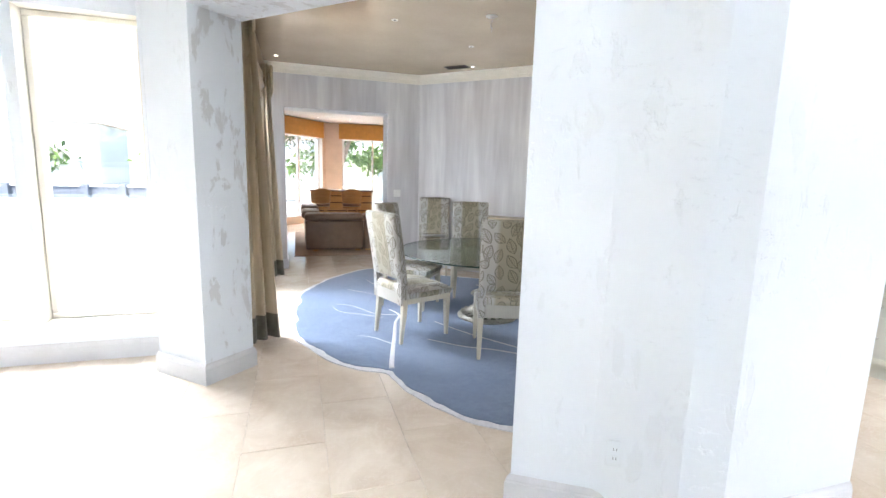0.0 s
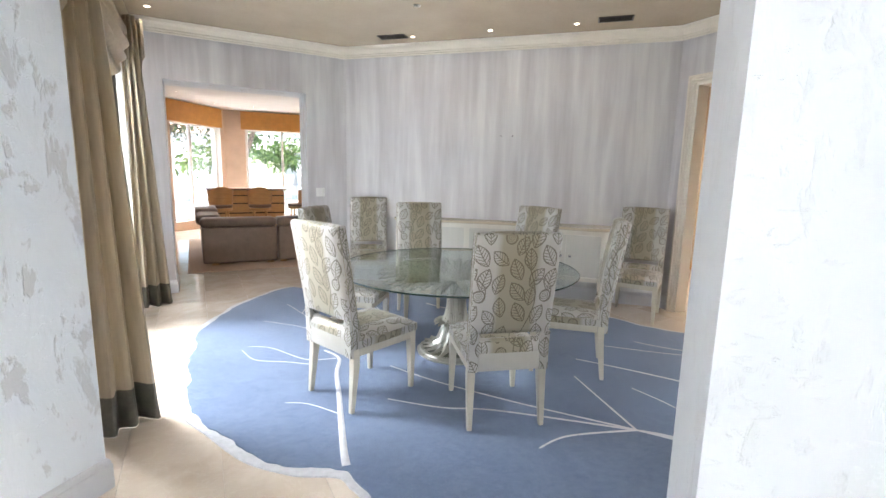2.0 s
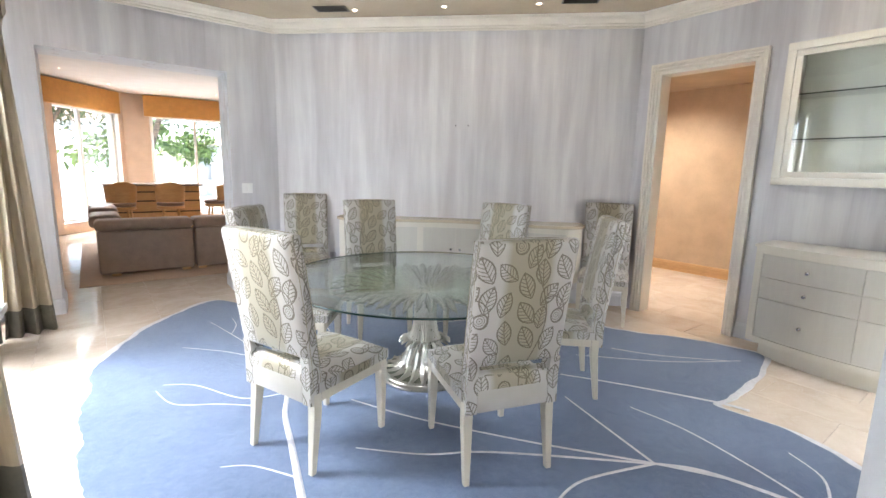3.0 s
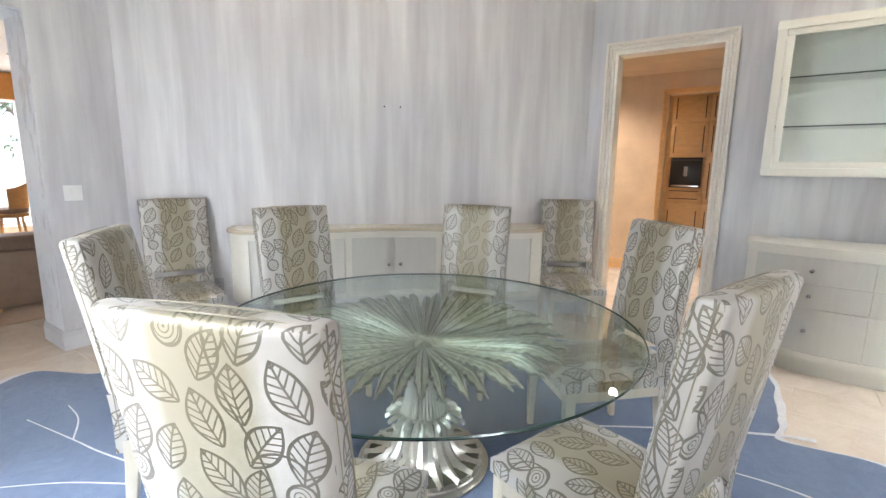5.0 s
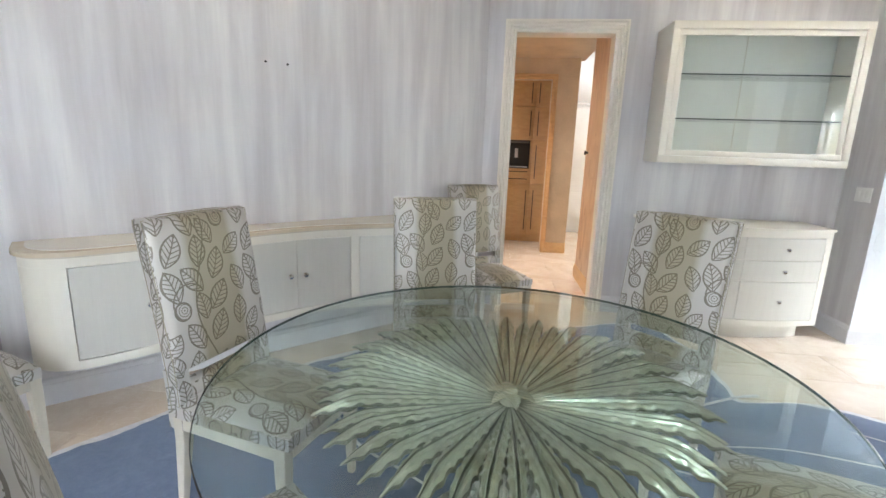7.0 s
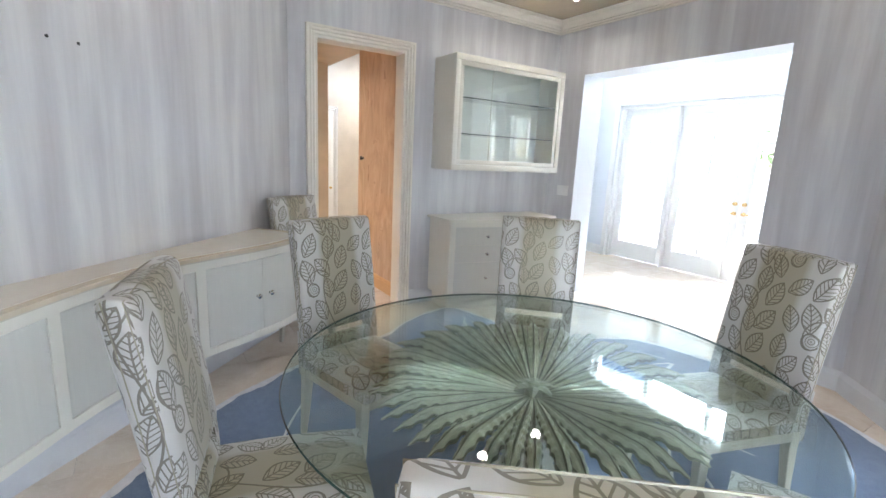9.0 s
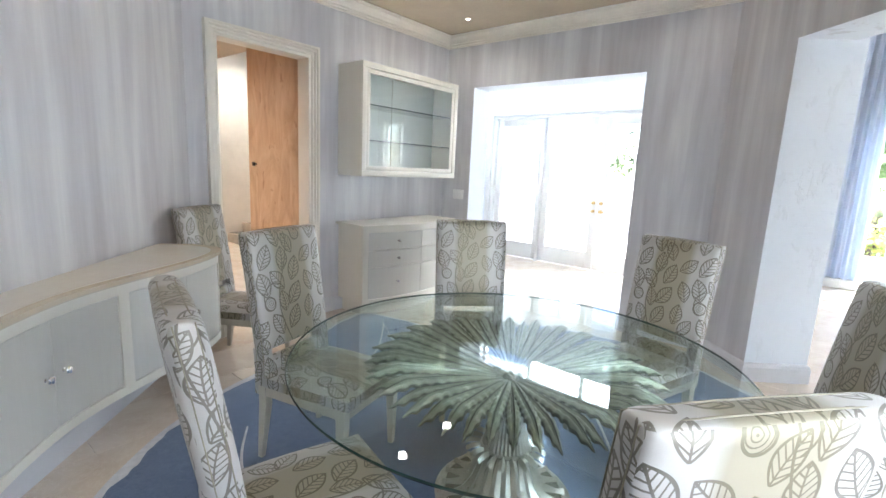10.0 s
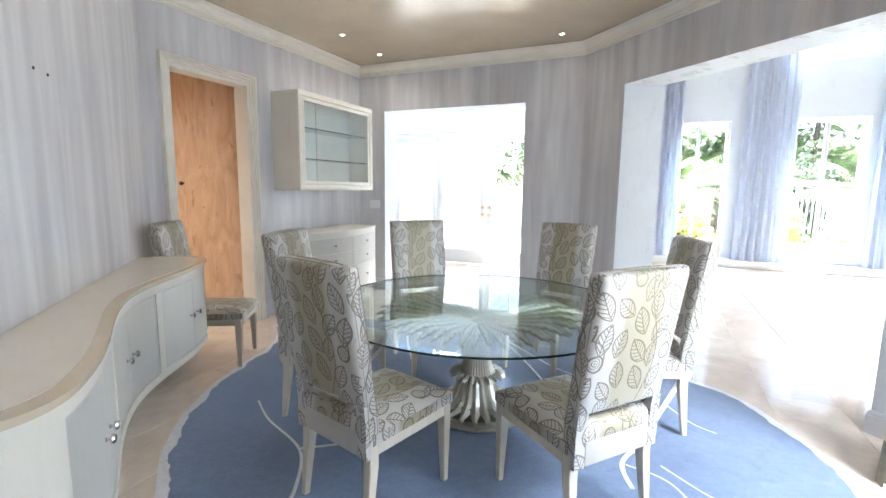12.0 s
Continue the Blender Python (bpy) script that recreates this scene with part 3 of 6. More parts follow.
JB = (1.97, CUT - 1.97)
JO = (JB[0] - 0.2828, JB[1] - 0.2828)
CB = (0.345, CUT - 0.345)
CO = (CB[0] - 0.2828, CB[1] - 0.2828)
baseboard([(0.52, 7.85), (0.52, N_Y), (W_X, N_Y)])
baseboard([P_NE2, P_NE1, (2.09, N_Y), (2.09, 7.85)])
baseboard([(E_X, 4.44), P_NE2])
baseboard([(5.04, 1.21), (5.04, S_Y), (E_X, S_Y), (E_X, 3.42)])
baseboard([(3.09, 1.21), (2.33, 1.209), (1.595, 1.670), (1.966, 1.973), P_SW1, (3.09, S_Y), (3.09, 1.21)])
baseboard([(W_X, 4.3), (W_X, CUT), CB, CO, (-0.31, 3.65), (-0.31, 4.0), (-6.0, 4.0)])
baseboard([(2.1, -3.3), (2.1, -0.95), (3.34, -0.95)], M_WHITE)
baseboard([(6.50, -0.95), (7.0, -0.95), (7.0, 1.21), (5.04, 1.21)], M_WHITE)
baseboard([(-6.0, 4.0), (-6.0, -3.3), (2.1, -3.3)], M_WHITE)
baseboard([(E_X + 0.17, 3.44), (6.72, 3.44)], M_MAPLE)
baseboard([(8.0, 3.38), (8.0, 3.67)], M_MAPLE)
baseboard([(8.0, 4.40), (8.0, 7.0)], M_MAPLE)


def casing(name, x, y0, y1, head, mat, wide=0.10, proud=0.048, side=-1):
    """A stepped door casing on a wall that runs along y at x."""
    prof = [(0, 0), (proud, 0), (proud, wide * 0.18), (proud * 0.7, wide * 0.24), (proud * 0.85, wide * 0.42), (proud * 0.5, wide * 0.5),
            (proud * 0.65, wide * 0.7), (proud * 0.35, wide * 0.78), (proud * 0.35, wide), (0, wide)]
    b = bmesh.new()
    rows = []
    for (ya, za), (sy, sz) in (((y0, 0), (-1, 0)), ((y0, head), (-1, 1)), ((y1, head), (1, 1)), ((y1, 0), (1, 0))):
        rows.append([b.verts.new((x + side * (o + 0.001), ya + sy * (wide - w), za + sz * (wide - w))) for o, w in prof])
    for r, s in zip(rows, rows[1:]):
        for j in range(len(prof)):
            k = (j + 1) % len(prof)
            b.faces.new((r[j], s[j], s[k], r[k]))
    b.faces.new(rows[0])
    b.faces.new(rows[-1][::-1])
    return tagged(part(name, b, mat), kind="structure")


casing("trim_door", E_X, 3.52, 4.34, 2.44, M_TRIM)
casing("trim_kitchen_door", 8.0, 3.74, 4.33, 2.44, M_MAPLE, 0.065)
casing("trim_far_door", 10.0, 2.62, 3.30, 2.25, M_WHITE, 0.09)


def window(name, p, q, z0, z1, depth=0.10, bars=(), rails=(), mat=M_WHITE, frame_w=0.06, inset=0.12):
    """Frame, mullions and panes in a hole of a wall; p to q along the wall's inner face, inset to the right of the way."""
    p, q = Vector(p), Vector(q)
    L, u = (q - p).length, (q - p).normalized()
    w = Vector((u.y, -u.x))
    m = Matrix(((u.x, w.x, 0, p.x), (u.y, w.y, 0, p.y), (0, 0, 1, 0), (0, 0, 0, 1)))
    root = tagged(new(name), kind="structure")
    f = frame_w
    b = bmesh.new()
    for d in ((0, L, z0, z0 + f), (0, L, z1 - f, z1), (0, f, z0 + f, z1 - f), (L - f, L, z0 + f, z1 - f)):
        box(b, d[0] + 0.002, d[1] - 0.002, inset, inset + depth, d[2] + 0.002, d[3] - 0.002, 0.006, 1, m)
    part("window_frame", b, mat, root, smooth=False)
    for x in bars:
        boxed("mullion", (x - 0.03, x + 0.03, inset + 0.01, inset + depth - 0.01, z0 + f, z1 - f), mat, root, 0.005, m=m)
    for z in rails:
        boxed("rail", (f, L - f, inset + 0.012, inset + depth - 0.012, z - 0.035, z + 0.035), mat, root, 0.005, m=m)
    xs = [f, *bars, L - f]
    for a, c in zip(xs, xs[1:]):
        pane = boxed("pane", (a + 0.005, c - 0.005, inset + depth / 2 - 0.003, inset + depth / 2 + 0.003, z0 + f * 0.8, z1 - f * 0.8), M_GLASS, root, m=m)
        pane.visible_shadow = False
    return root


window("window_foyer_west", (-0.392, 4.0), (-1.138, 4.0), 0.31, 2.57, mat=M_TRIM, frame_w=0.05)
window("window_foyer_west_b", (-1.222, 4.0), (-2.05, 4.0), 0.31, 2.60, mat=M_TRIM, frame_w=0.035)
window("window_foyer_west_c", (-2.13, 4.0), (-2.97, 4.0), 0.31, 2.60, mat=M_TRIM, frame_w=0.035)
window("window_dining", (W_X, 4.39), (W_X, 6.99), 0.25, 2.7, bars=(0.87, 1.73), inset=0.1)
bpy.data.objects["window_dining"].rotation_euler = (0, 0, 0)
window("window_living_bay", (-1.2 + 2.75 * 2.35 / 4.16, 12 + 3.12 * 2.35 / 4.16), (-1.2 + 2.75 * 4.02 / 4.16, 12 + 3.12 * 4.02 / 4.16), 0.22, 2.6, bars=(0.75,), inset=-0.22)
_l = (2.55 ** 2 + 0.32 ** 2) ** 0.5
window("window_living_north", (1.55 + 2.55 * 0.52 / _l, 15.12 - 0.32 * 0.52 / _l), (1.55 + 2.55 * 2.25 / _l, 15.12 - 0.32 * 2.25 / _l), 0.22, 2.6, bars=(0.95,), inset=-0.22)
window("window_foyer_south", (0.36, -3.3), (1.26, -3.3), 0.42, 2.75, bars=(0.52,), rails=(1.58,))
window("window_foyer_south_b", (-1.70, -3.3), (-0.55, -3.3), 0.42, 2.75, bars=(0.55,), rails=(1.58,))
window("window_foyer_south_c", (-3.4, -3.3), (-2.1, -3.3), 0.42, 2.75, bars=(0.65,), rails=(1.58,))
# made-up transom out of view, paired with the hall's added lamp
window("window_front_transom", (3.42, -0.95), (6.42, -0.95), 3.25, 4.5, bars=(1.0, 2.0))
window("window_foyer_transom", (-1.70, -3.3), (-0.55, -3.3), 3.75, 4.5, bars=(0.57,))
boxed("window_step", (-6.0, 2.08, -3.295, -3.0, 0.0, 0.14), M_WHITE, bevel=0.01)["kind"] = "structure"

# ---- outside ----
slab("ground", [(-400, -400), (400, -400), (400, 400), (-400, 400)], -0.36, -0.2, M_PAVE)
tagged(boxed("water_canal", (-260, -30, -260, 260, -0.199, -0.19), M_WATER), kind="structure")
tagged(boxed("water_canal_north", (-29, 60, 30, 260, -0.199, -0.19), M_WATER), kind="structure")

# ---- the round table ----
TC = (2.615, 4.365)


def make_table():
    t = thing("dining_table", "round glass table on a silver-leaf pedestal of carved leaves", "table", at=(*TC, 0.012))
    top = bmesh.new()
    prof = [(0.0005, 0.703), (0.948, 0.703), (0.955, 0.706), (0.958, 0.7115), (0.955, 0.717), (0.948, 0.720), (0.0005, 0.720)]
    lathe(top, prof, 128)
    g = part("glass_top", top, M_TABLEGLASS, t, "clear glass disc with a polished green edge")
    g.visible_shadow = False
    g.data.materials.append(M_GREENEDGE)
    for p in g.data.polygons:
        p.material_index = 1 if abs(p.normal.z) < 0.75 else 0
    # round foot
    b = bmesh.new()
    lathe(b, [(0.30, 0.0), (0.315, 0.004), (0.318, 0.016), (0.31, 0.024), (0.295, 0.028), (0.29, 0.036), (0.275, 0.04), (0.05, 0.042)], 64)
    part("foot_ring", b, M_SILVER, t, "", True)
    # fluted column
    b = bmesh.new()
    flute = lambda a, r, z: r * (1 + 0.035 * math.cos(36 * a))
    lathe(b, [(0.108, 0.262), (0.102, 0.285), (0.092, 0.32), (0.082, 0.37), (0.076, 0.44), (0.080, 0.51), (0.092, 0.54), (0.105, 0.562), (0.07, 0.572)], 216, wave=flute)
    part("fluted_column", b, M_SILVER, t, "", True)
    b = bmesh.new()
    lathe(b, [(0.108, 0.248), (0.116, 0.253), (0.118, 0.261), (0.112, 0.268), (0.10, 0.270)], 48)
    part("collar", b, M_SILVER, t, "", True)
    # flaring petals of the foot: a few rise, most fall to the ring
    def petal(b, a, pts, w0, ridge=0.01):
        rows = []
        n = len(pts)
        for i, (r, z) in enumerate(pts):
            f = i / (n - 1)
            w = w0 * (0.45 + 1.0 * f) * (1 - max(0, f - 0.8) ** 2 * 14)
            row = []
            for j in range(-2, 3):
                s = j / 2
                x, y = r, s * w
                zz = z - ridge * s * s * 1.4 + (ridge * 0.6 if j == 0 else 0)
                row.append(b.verts.new((x * math.cos(a) - y * math.sin(a), x * math.sin(a) + y * math.cos(a), zz)))
            rows.append(row)
        low = [[b.verts.new(v.co - Vector((0, 0, 0.006))) for v in r] for r in (rows[0], rows[-1])]
        for r, s in zip(rows, rows[1:]):
            for j in range(4):
                b.faces.new((r[j], s[j], s[j + 1], r[j + 1]))
        for k, r in ((0, rows[0]), (1, rows[-1])):
            for j in range(4):
                b.faces.new((r[j], r[j + 1], low[k][j + 1], low[k][j]))
    b = bmesh.new()
    # added core that fills the hollow behind the petals, coloured as shade
    lathe(b, [(0.27, 0.043), (0.19, 0.055), (0.145, 0.11), (0.118, 0.18), (0.098, 0.25), (0.02, 0.256)], 32)
    part("foot_core", b, M_SILVER_SHADE, t, "", True)
    first = None
    for i in range(20):
        if first is None:
            b = bmesh.new()
            petal(b, 0.0, [(0.100, 0.256), (0.116, 0.225), (0.132, 0.175), (0.156, 0.115), (0.195, 0.070), (0.245, 0.052), (0.285, 0.052)], 0.026, 0.012)
            first = part("foot_petal", b, M_SILVER, t, "", True)
            o = first
        else:
            o = new("foot_petal", first.data)
            o.parent = t
        o.matrix_basis = pose(0, 0, 0, 0, 0, i * 18)
    b = bmesh.new()
    petal(b, 0.0, [(0.104, 0.262), (0.132, 0.270), (0.160, 0.266), (0.182, 0.252)], 0.015, 0.008)
    first = part("collar_leaf", b, M_SILVER, t, "", True)
    for i in range(1, 20):
        o = new("collar_leaf", first.data)
        o.parent = t
        o.matrix_basis = pose(0, 0, 0, 0, 0, i * 18 + 9)
    first.matrix_basis = pose(0, 0, 0, 0, 0, 9)
    # crown of long feathered leaves that carries the glass: twin ribs, scalloped lobes, pointed drooping tips
    ACROSS = ((-1, -0.021), (-0.90, -0.013), (-0.62, -0.0035), (-0.30, -0.003), (-0.15, 0.005), (0, -0.005), (0.15, 0.005), (0.30, -0.003), (0.62, -0.0035), (0.90, -0.013), (1, -0.021))

    def leaf(b, drop, long, turn):
        n = 66
        rows = []
        for i in range(n + 1):
            f = i / n
            r = 0.040 + (long - 0.040) * f
            z = 0.594 + 0.100 * min(1, f / 0.8) ** 0.75 - 0.040 * (max(0, f - 0.76) / 0.24) ** 1.5 - drop * min(1, f * 4)
            w = min(0.118 * r, 0.0262) * (1 - max(0, (f - 0.70) / 0.30) ** 2.2) + 0.0008
            full = min(1, max(0, f - 0.12) * 5) * (1 if f < 0.97 else 0.3)
            w *= 1 + 0.10 * full * math.sin(f * 11 * math.tau)
            row = []
            for k, (q, dz) in enumerate(ACROSS):
                h = abs(q)
                lobe = math.sin(math.tau * (f * 11 - h * 0.55 + 0.2)) * 0.0042 * min(1, h * 1.4) * full if h > 0.2 else 0
                scale = min(1, f * 3 + 0.15) * min(1, w / 0.02)
                row.append(b.verts.new((r - h * 0.016 * f + 0.006 * h, q * w + turn * f * f * 0.01, z + dz * scale + lobe)))
            rows.append(row)
        under = [[b.verts.new(v.co - Vector((0, 0, 0.006))) for v in r] for r in rows]
        m = len(ACROSS)
        for i in range(n):
            for j in range(m - 1):
                fc = b.faces.new((rows[i][j], rows[i + 1][j], rows[i + 1][j + 1], rows[i][j + 1]))
                # rib grooves, outer edges and undersides get the painted shade
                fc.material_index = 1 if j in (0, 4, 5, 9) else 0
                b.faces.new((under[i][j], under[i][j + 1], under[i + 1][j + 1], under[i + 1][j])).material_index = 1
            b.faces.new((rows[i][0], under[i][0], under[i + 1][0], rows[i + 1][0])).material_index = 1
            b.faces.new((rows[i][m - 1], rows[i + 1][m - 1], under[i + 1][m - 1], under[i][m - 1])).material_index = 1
        for k, r in ((0, rows[0]), (n, rows[n])):
            for j in range(m - 1):
                b.faces.new((r[j], r[j + 1], under[k][j + 1], under[k][j]))

    kinds = []
    for drop, long, turn in ((0.0, 0.655, 0.6), (0.013, 0.640, -0.5)):
        b = bmesh.new()
        leaf(b, drop, long, turn)
        kinds.append(part("carved_leaf", b, M_CHAMP, t, "", True, mats=(M_SILVER_SHADE,)))
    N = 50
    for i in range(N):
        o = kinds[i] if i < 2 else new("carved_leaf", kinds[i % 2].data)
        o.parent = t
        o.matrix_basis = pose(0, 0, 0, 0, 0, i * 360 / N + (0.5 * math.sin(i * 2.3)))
    # an added shallow dish where the leaves join the column, coloured dark for the shade below them
    b = bmesh.new()
    lathe(b, [(0.085, 0.566), (0.16, 0.590), (0.26, 0.622), (0.262, 0.627), (0.15, 0.600), (0.05, 0.590)], 50)
    part("leaf_dish", b, M_SILVER_SHADE, t, "", True)
    # rosette of six small pointed leaves round a button
    for i in range(6):
        if i == 0:
            b = bmesh.new()
            rows = []
            for k in range(9):
                f = k / 8
                w = 0.021 * math.sin(math.pi * min(1, 0.22 + 0.78 * f)) ** 0.8 + 0.0006
                rows.append([b.verts.new((0.008 + 0.078 * f, q * w, 0.628 + 0.012 * math.sin(f * 2.6) - 0.018 * f * f + (0.0025 if q == 0 else -0.003 * abs(q)))) for q in (-1, -0.5, 0, 0.5, 1)])
            low = [[b.verts.new(v.co - Vector((0, 0, 0.004))) for v in r] for r in rows]
            for k in range(8):
                for j in range(4):
                    b.faces.new((rows[k][j], rows[k + 1][j], rows[k + 1][j + 1], rows[k][j + 1]))
                    b.faces.new((low[k][j], low[k][j + 1], low[k + 1][j + 1], low[k + 1][j]))
                for j in (0, 4):
                    b.faces.new((rows[k][j], low[k][j], low[k + 1][j], rows[k + 1][j]))
            for k in (0, 8):
                for j in range(4):
                    b.faces.new((rows[k][j], rows[k][j + 1], low[k][j + 1], low[k][j]))
            small = part("rosette_leaf", b, M_CHAMP, t, "", True)
            o = small
        else:
            o = new("rosette_leaf", small.data)
            o.parent = t
        o.matrix_basis = pose(0, 0, 0, 0, 0, i * 60 + 12)
    b = bmesh.new()
    lathe(b, [(0.001, 0.58), (0.036, 0.582), (0.030, 0.626), (0.022, 0.640), (0.010, 0.646), (0.001, 0.647)], 24)
    part("button", b, M_CHAMP, t, "", True)
    return t


make_table()

# ---- chairs ----


def uv_box(ob, off=(0, 0)):
    """Lays the cloth on a mesh in metres, by the way each face looks."""
    me = ob.data
    lay = me.uv_layers.new(name="cloth")
    for p in me.polygons:
        n = p.normal
        ax = max(range(3), key=lambda i: abs(n[i]))
        for li in p.loop_indices:
            c = me.vertices[me.loops[li].vertex_index].co
            u, v = ((c.y, c.z), (c.x, c.z), (c.x, c.y))[ax]
            lay.data[li].uv = (u + off[0] + 0.125, v + off[1])
    return ob


def cushion(bm, x0, x1, y0, y1, z0, z1, r, crown=0.0, nx=8, ny=8):
    """A padded block with round edges and a domed top."""
    vs = box(bm, x0, x1, y0, y1, z0, z1, r, 3)
    es = list({e for v in vs for e in v.link_edges})
    return vs


def make_chair():
    c = thing("dining_chair", "high-backed chair in cream leaf brocade with tapered cream legs", "chair", "chairs round the table")
    W = 0.245
    # backrest, leaning back; y = 0 at the front of the back, chair faces +y
    def lean(y, z):
        return y - 0.30 * max(0, z - 0.50) ** 1.15 * 0.55 - 0.01
    def slab_back(name, x0, x1, z0, z1, y0, y1, r, nz=9, nx=6, puff=0.012):
        b = bmesh.new()
        rings = []
        tall = z1 - z0
        cuts = (0, 0.004, 0.014, 0.03, 0.07, 0.2, 0.35, 0.5, 0.65, 0.8, 0.93, 0.965, 0.984, 0.995, 1)
        across = (-1, -0.985, -0.93, -0.84, -0.5, 0, 0.5, 0.84, 0.93, 0.985, 1)
        th, mid = (y1 - y0) / 2, (y0 + y1) / 2
        wx, cx = (x1 - x0) / 2, (x0 + x1) / 2
        for f in cuts:
            z = z0 + tall * f
            e = min(1.0, min(f, 1 - f) * tall / 0.026)
            cap = 0.35 + 0.65 * math.sqrt(1 - (1 - e) ** 2)
            ring = []
            for sx, sy in [(t, 1) for t in across] + [(-t, -1) for t in across]:
                side = 0.48 + 0.52 * math.sqrt(1 - max(0.0, (abs(sx) - 0.86) / 0.14) ** 2)
                py = mid + sy * th * cap * side + sy * puff * (1 - sx * sx) * math.sin(math.pi * f) ** 0.6
                ring.append(b.verts.new((cx + sx * wx * (1 + 0.02 * f) * (0.975 + 0.025 * cap), lean(py, z), z)))
            rings.append(ring)
        n = len(rings[0])
        for a, d in zip(rings, rings[1:]):
            for j in range(n):
                b.faces.new((a[j], a[(j + 1) % n], d[(j + 1) % n], d[j]))
        b.faces.new(rings[0][::-1])
        b.faces.new(rings[-1])
        return uv_box(part(name, b, M_CLOTH, c, "", True))
    back = slab_back("backrest", -W, W, 0.575, 1.152, -0.290, -0.203, 0.02)
    for s in (-1, 1):
        b = bmesh.new()
        a0, a1 = (s * W, s * (W - 0.055))
        rows = []
        for z, yo in ((0.352, 0), (0.48, 0), (0.54, 0), (0.585, 0)):
            rows.append([b.verts.new((x, lean(y + yo, z), z)) for x, y in ((a0, -0.285), (a1, -0.285), (a1, -0.215), (a0, -0.215))])
        for r, q in zip(rows, rows[1:]):
            for j in range(4):
                b.faces.new((r[j], r[(j + 1) % 4], q[(j + 1) % 4], q[j]))
        b.faces.new(rows[0])
        b.faces.new(rows[-1])
        uv_box(part("back_post", b, M_CLOTH, c, "", False))
        # piping down each side and over the top
    for y in (-0.269, -0.224):
        b = bmesh.new()
        pts = [(-W * 1.0, lean(y * 0.985, 0.42), 0.42)] + [(-W * (1 + 0.02 * f), lean(y * 0.985, 0.575 + 0.57 * f), 0.575 + 0.57 * f) for f in (0, .25, .5, .75, 1)]
        pts += [(-W * 0.5, lean(y, 1.152), 1.153), (0, lean(y, 1.152), 1.154), (W * 0.5, lean(y, 1.152), 1.153)]
        pts += [(-x, yy, z) for x, yy, z in pts[:6][::-1]]
        tube(b, pts, 0.0019, 6)
        part("piping", b, M_PIPE, back, "", True)
    # seat: upholstered block, domed
    b = bmesh.new()
    nx, ny = 12, 12
    grid = {}
    for i in range(nx + 1):
        for j in range(ny + 1):
            fx, fy = 2 * i / nx - 1, 2 * j / ny - 1
            ed = max(abs(fx), abs(fy))
            drop = 0.028 * max(0, (ed - 0.72) / 0.28) ** 2
            dome = 0.022 * (1 - fx * fx) * (1 - fy * fy)
            pin = 1 - 0.03 * max(0, fy) if True else 1
            grid[i, j] = b.verts.new((fx * (W + 0.004) * pin, 0.005 + fy * 0.262, 0.478 + dome - drop))
    low = {}
    for i in range(nx + 1):
        for j in range(ny + 1):
            if i in (0, nx) or j in (0, ny):
                v = grid[i, j].co
                low[i, j] = b.verts.new((v.x, v.y, 0.402))
    for i in range(nx):
        for j in range(ny):
            b.faces.new((grid[i, j], grid[i + 1, j], grid[i + 1, j + 1], grid[i, j + 1]))
    edge = [(i, 0) for i in range(nx)] + [(nx, j) for j in range(ny)] + [(i, ny) for i in range(nx, 0, -1)] + [(0, j) for j in range(ny, 0, -1)]
    for k in range(len(edge)):
        a, d = edge[k], edge[(k + 1) % len(edge)]
        b.faces.new((grid[a], low[a], low[d], grid[d]))
    b.faces.new([low[e] for e in edge])
    uv_box(part("seat", b, M_CLOTH, c, "", True), (0.0, 0.05))
    # roll behind the seat, seen under the back
    b = bmesh.new()
    rows = []
    for x in (-0.188, -0.09, 0, 0.09, 0.188):
        rows.append([b.verts.new((x, -0.255 - 0.042 * math.cos(t), 0.47 + 0.068 * math.sin(t))) for t in [math.tau * q / 14 for q in range(14)]])
    for r, q in zip(rows, rows[1:]):
        for j in range(14):
            b.faces.new((r[j], q[j], q[(j + 1) % 14], r[(j + 1) % 14]))
    b.faces.new(rows[0])
    b.faces.new(rows[-1])
    uv_box(part("seat_roll", b, M_CLOTH, c, "", True))
    boxed("back_panel", (-0.19, 0.19, -0.297, -0.25, 0.354, 0.47), M_CLOTH, c, 0.01)
    uv_box(bpy.data.objects[c.children[-1].name])
    # apron and legs
    for name, d in (("apron_front", (-0.20, 0.20, 0.232, 0.254, 0.352, 0.403)), ("apron_side", (-0.244, -0.222, -0.25, 0.21, 0.352, 0.403)),
                    ("apron_side", (0.222, 0.244, -0.25, 0.21, 0.352, 0.403)), ("apron_back", (-0.2, 0.2, -0.285, -0.262, 0.352, 0.396))):
        boxed(name, d, M_LEGWOOD, c, 0.003)
    for sx in (-1, 1):
        for y, rake in ((0.225, 0.0), (-0.25, -0.03)):
            b = bmesh.new()
            hi, lo = 0.0245, 0.0145
            cx = sx * (0.246 - hi)
            vs = []
            for z, h, yy in ((0.402, hi, y), (0.30, hi * 0.97, y), (0.0, lo, y + rake)):
                xx = cx + sx * (hi - h) * 0.6
                vs.append([b.verts.new((xx + p * h, yy + q * h, z)) for p, q in ((-1, -1), (1, -1), (1, 1), (-1, 1))])
            for r, q in zip(vs, vs[1:]):
                for j in range(4):
                    b.faces.new((r[j], q[j], q[(j + 1) % 4], r[(j + 1) % 4]))
            b.faces.new(vs[0])
            b.faces.new(vs[-1])
            bmesh.ops.bevel(b, geom=[e for e in b.edges], offset=0.003, segments=1, affect="EDGES")
            part("leg", b, M_LEGWOOD, c)
    return c


RUG_T = 0.014
chair = make_chair()
for piece in chair.children_recursive:
    for v in piece.data.vertices:
        v.co.x *= 0.955


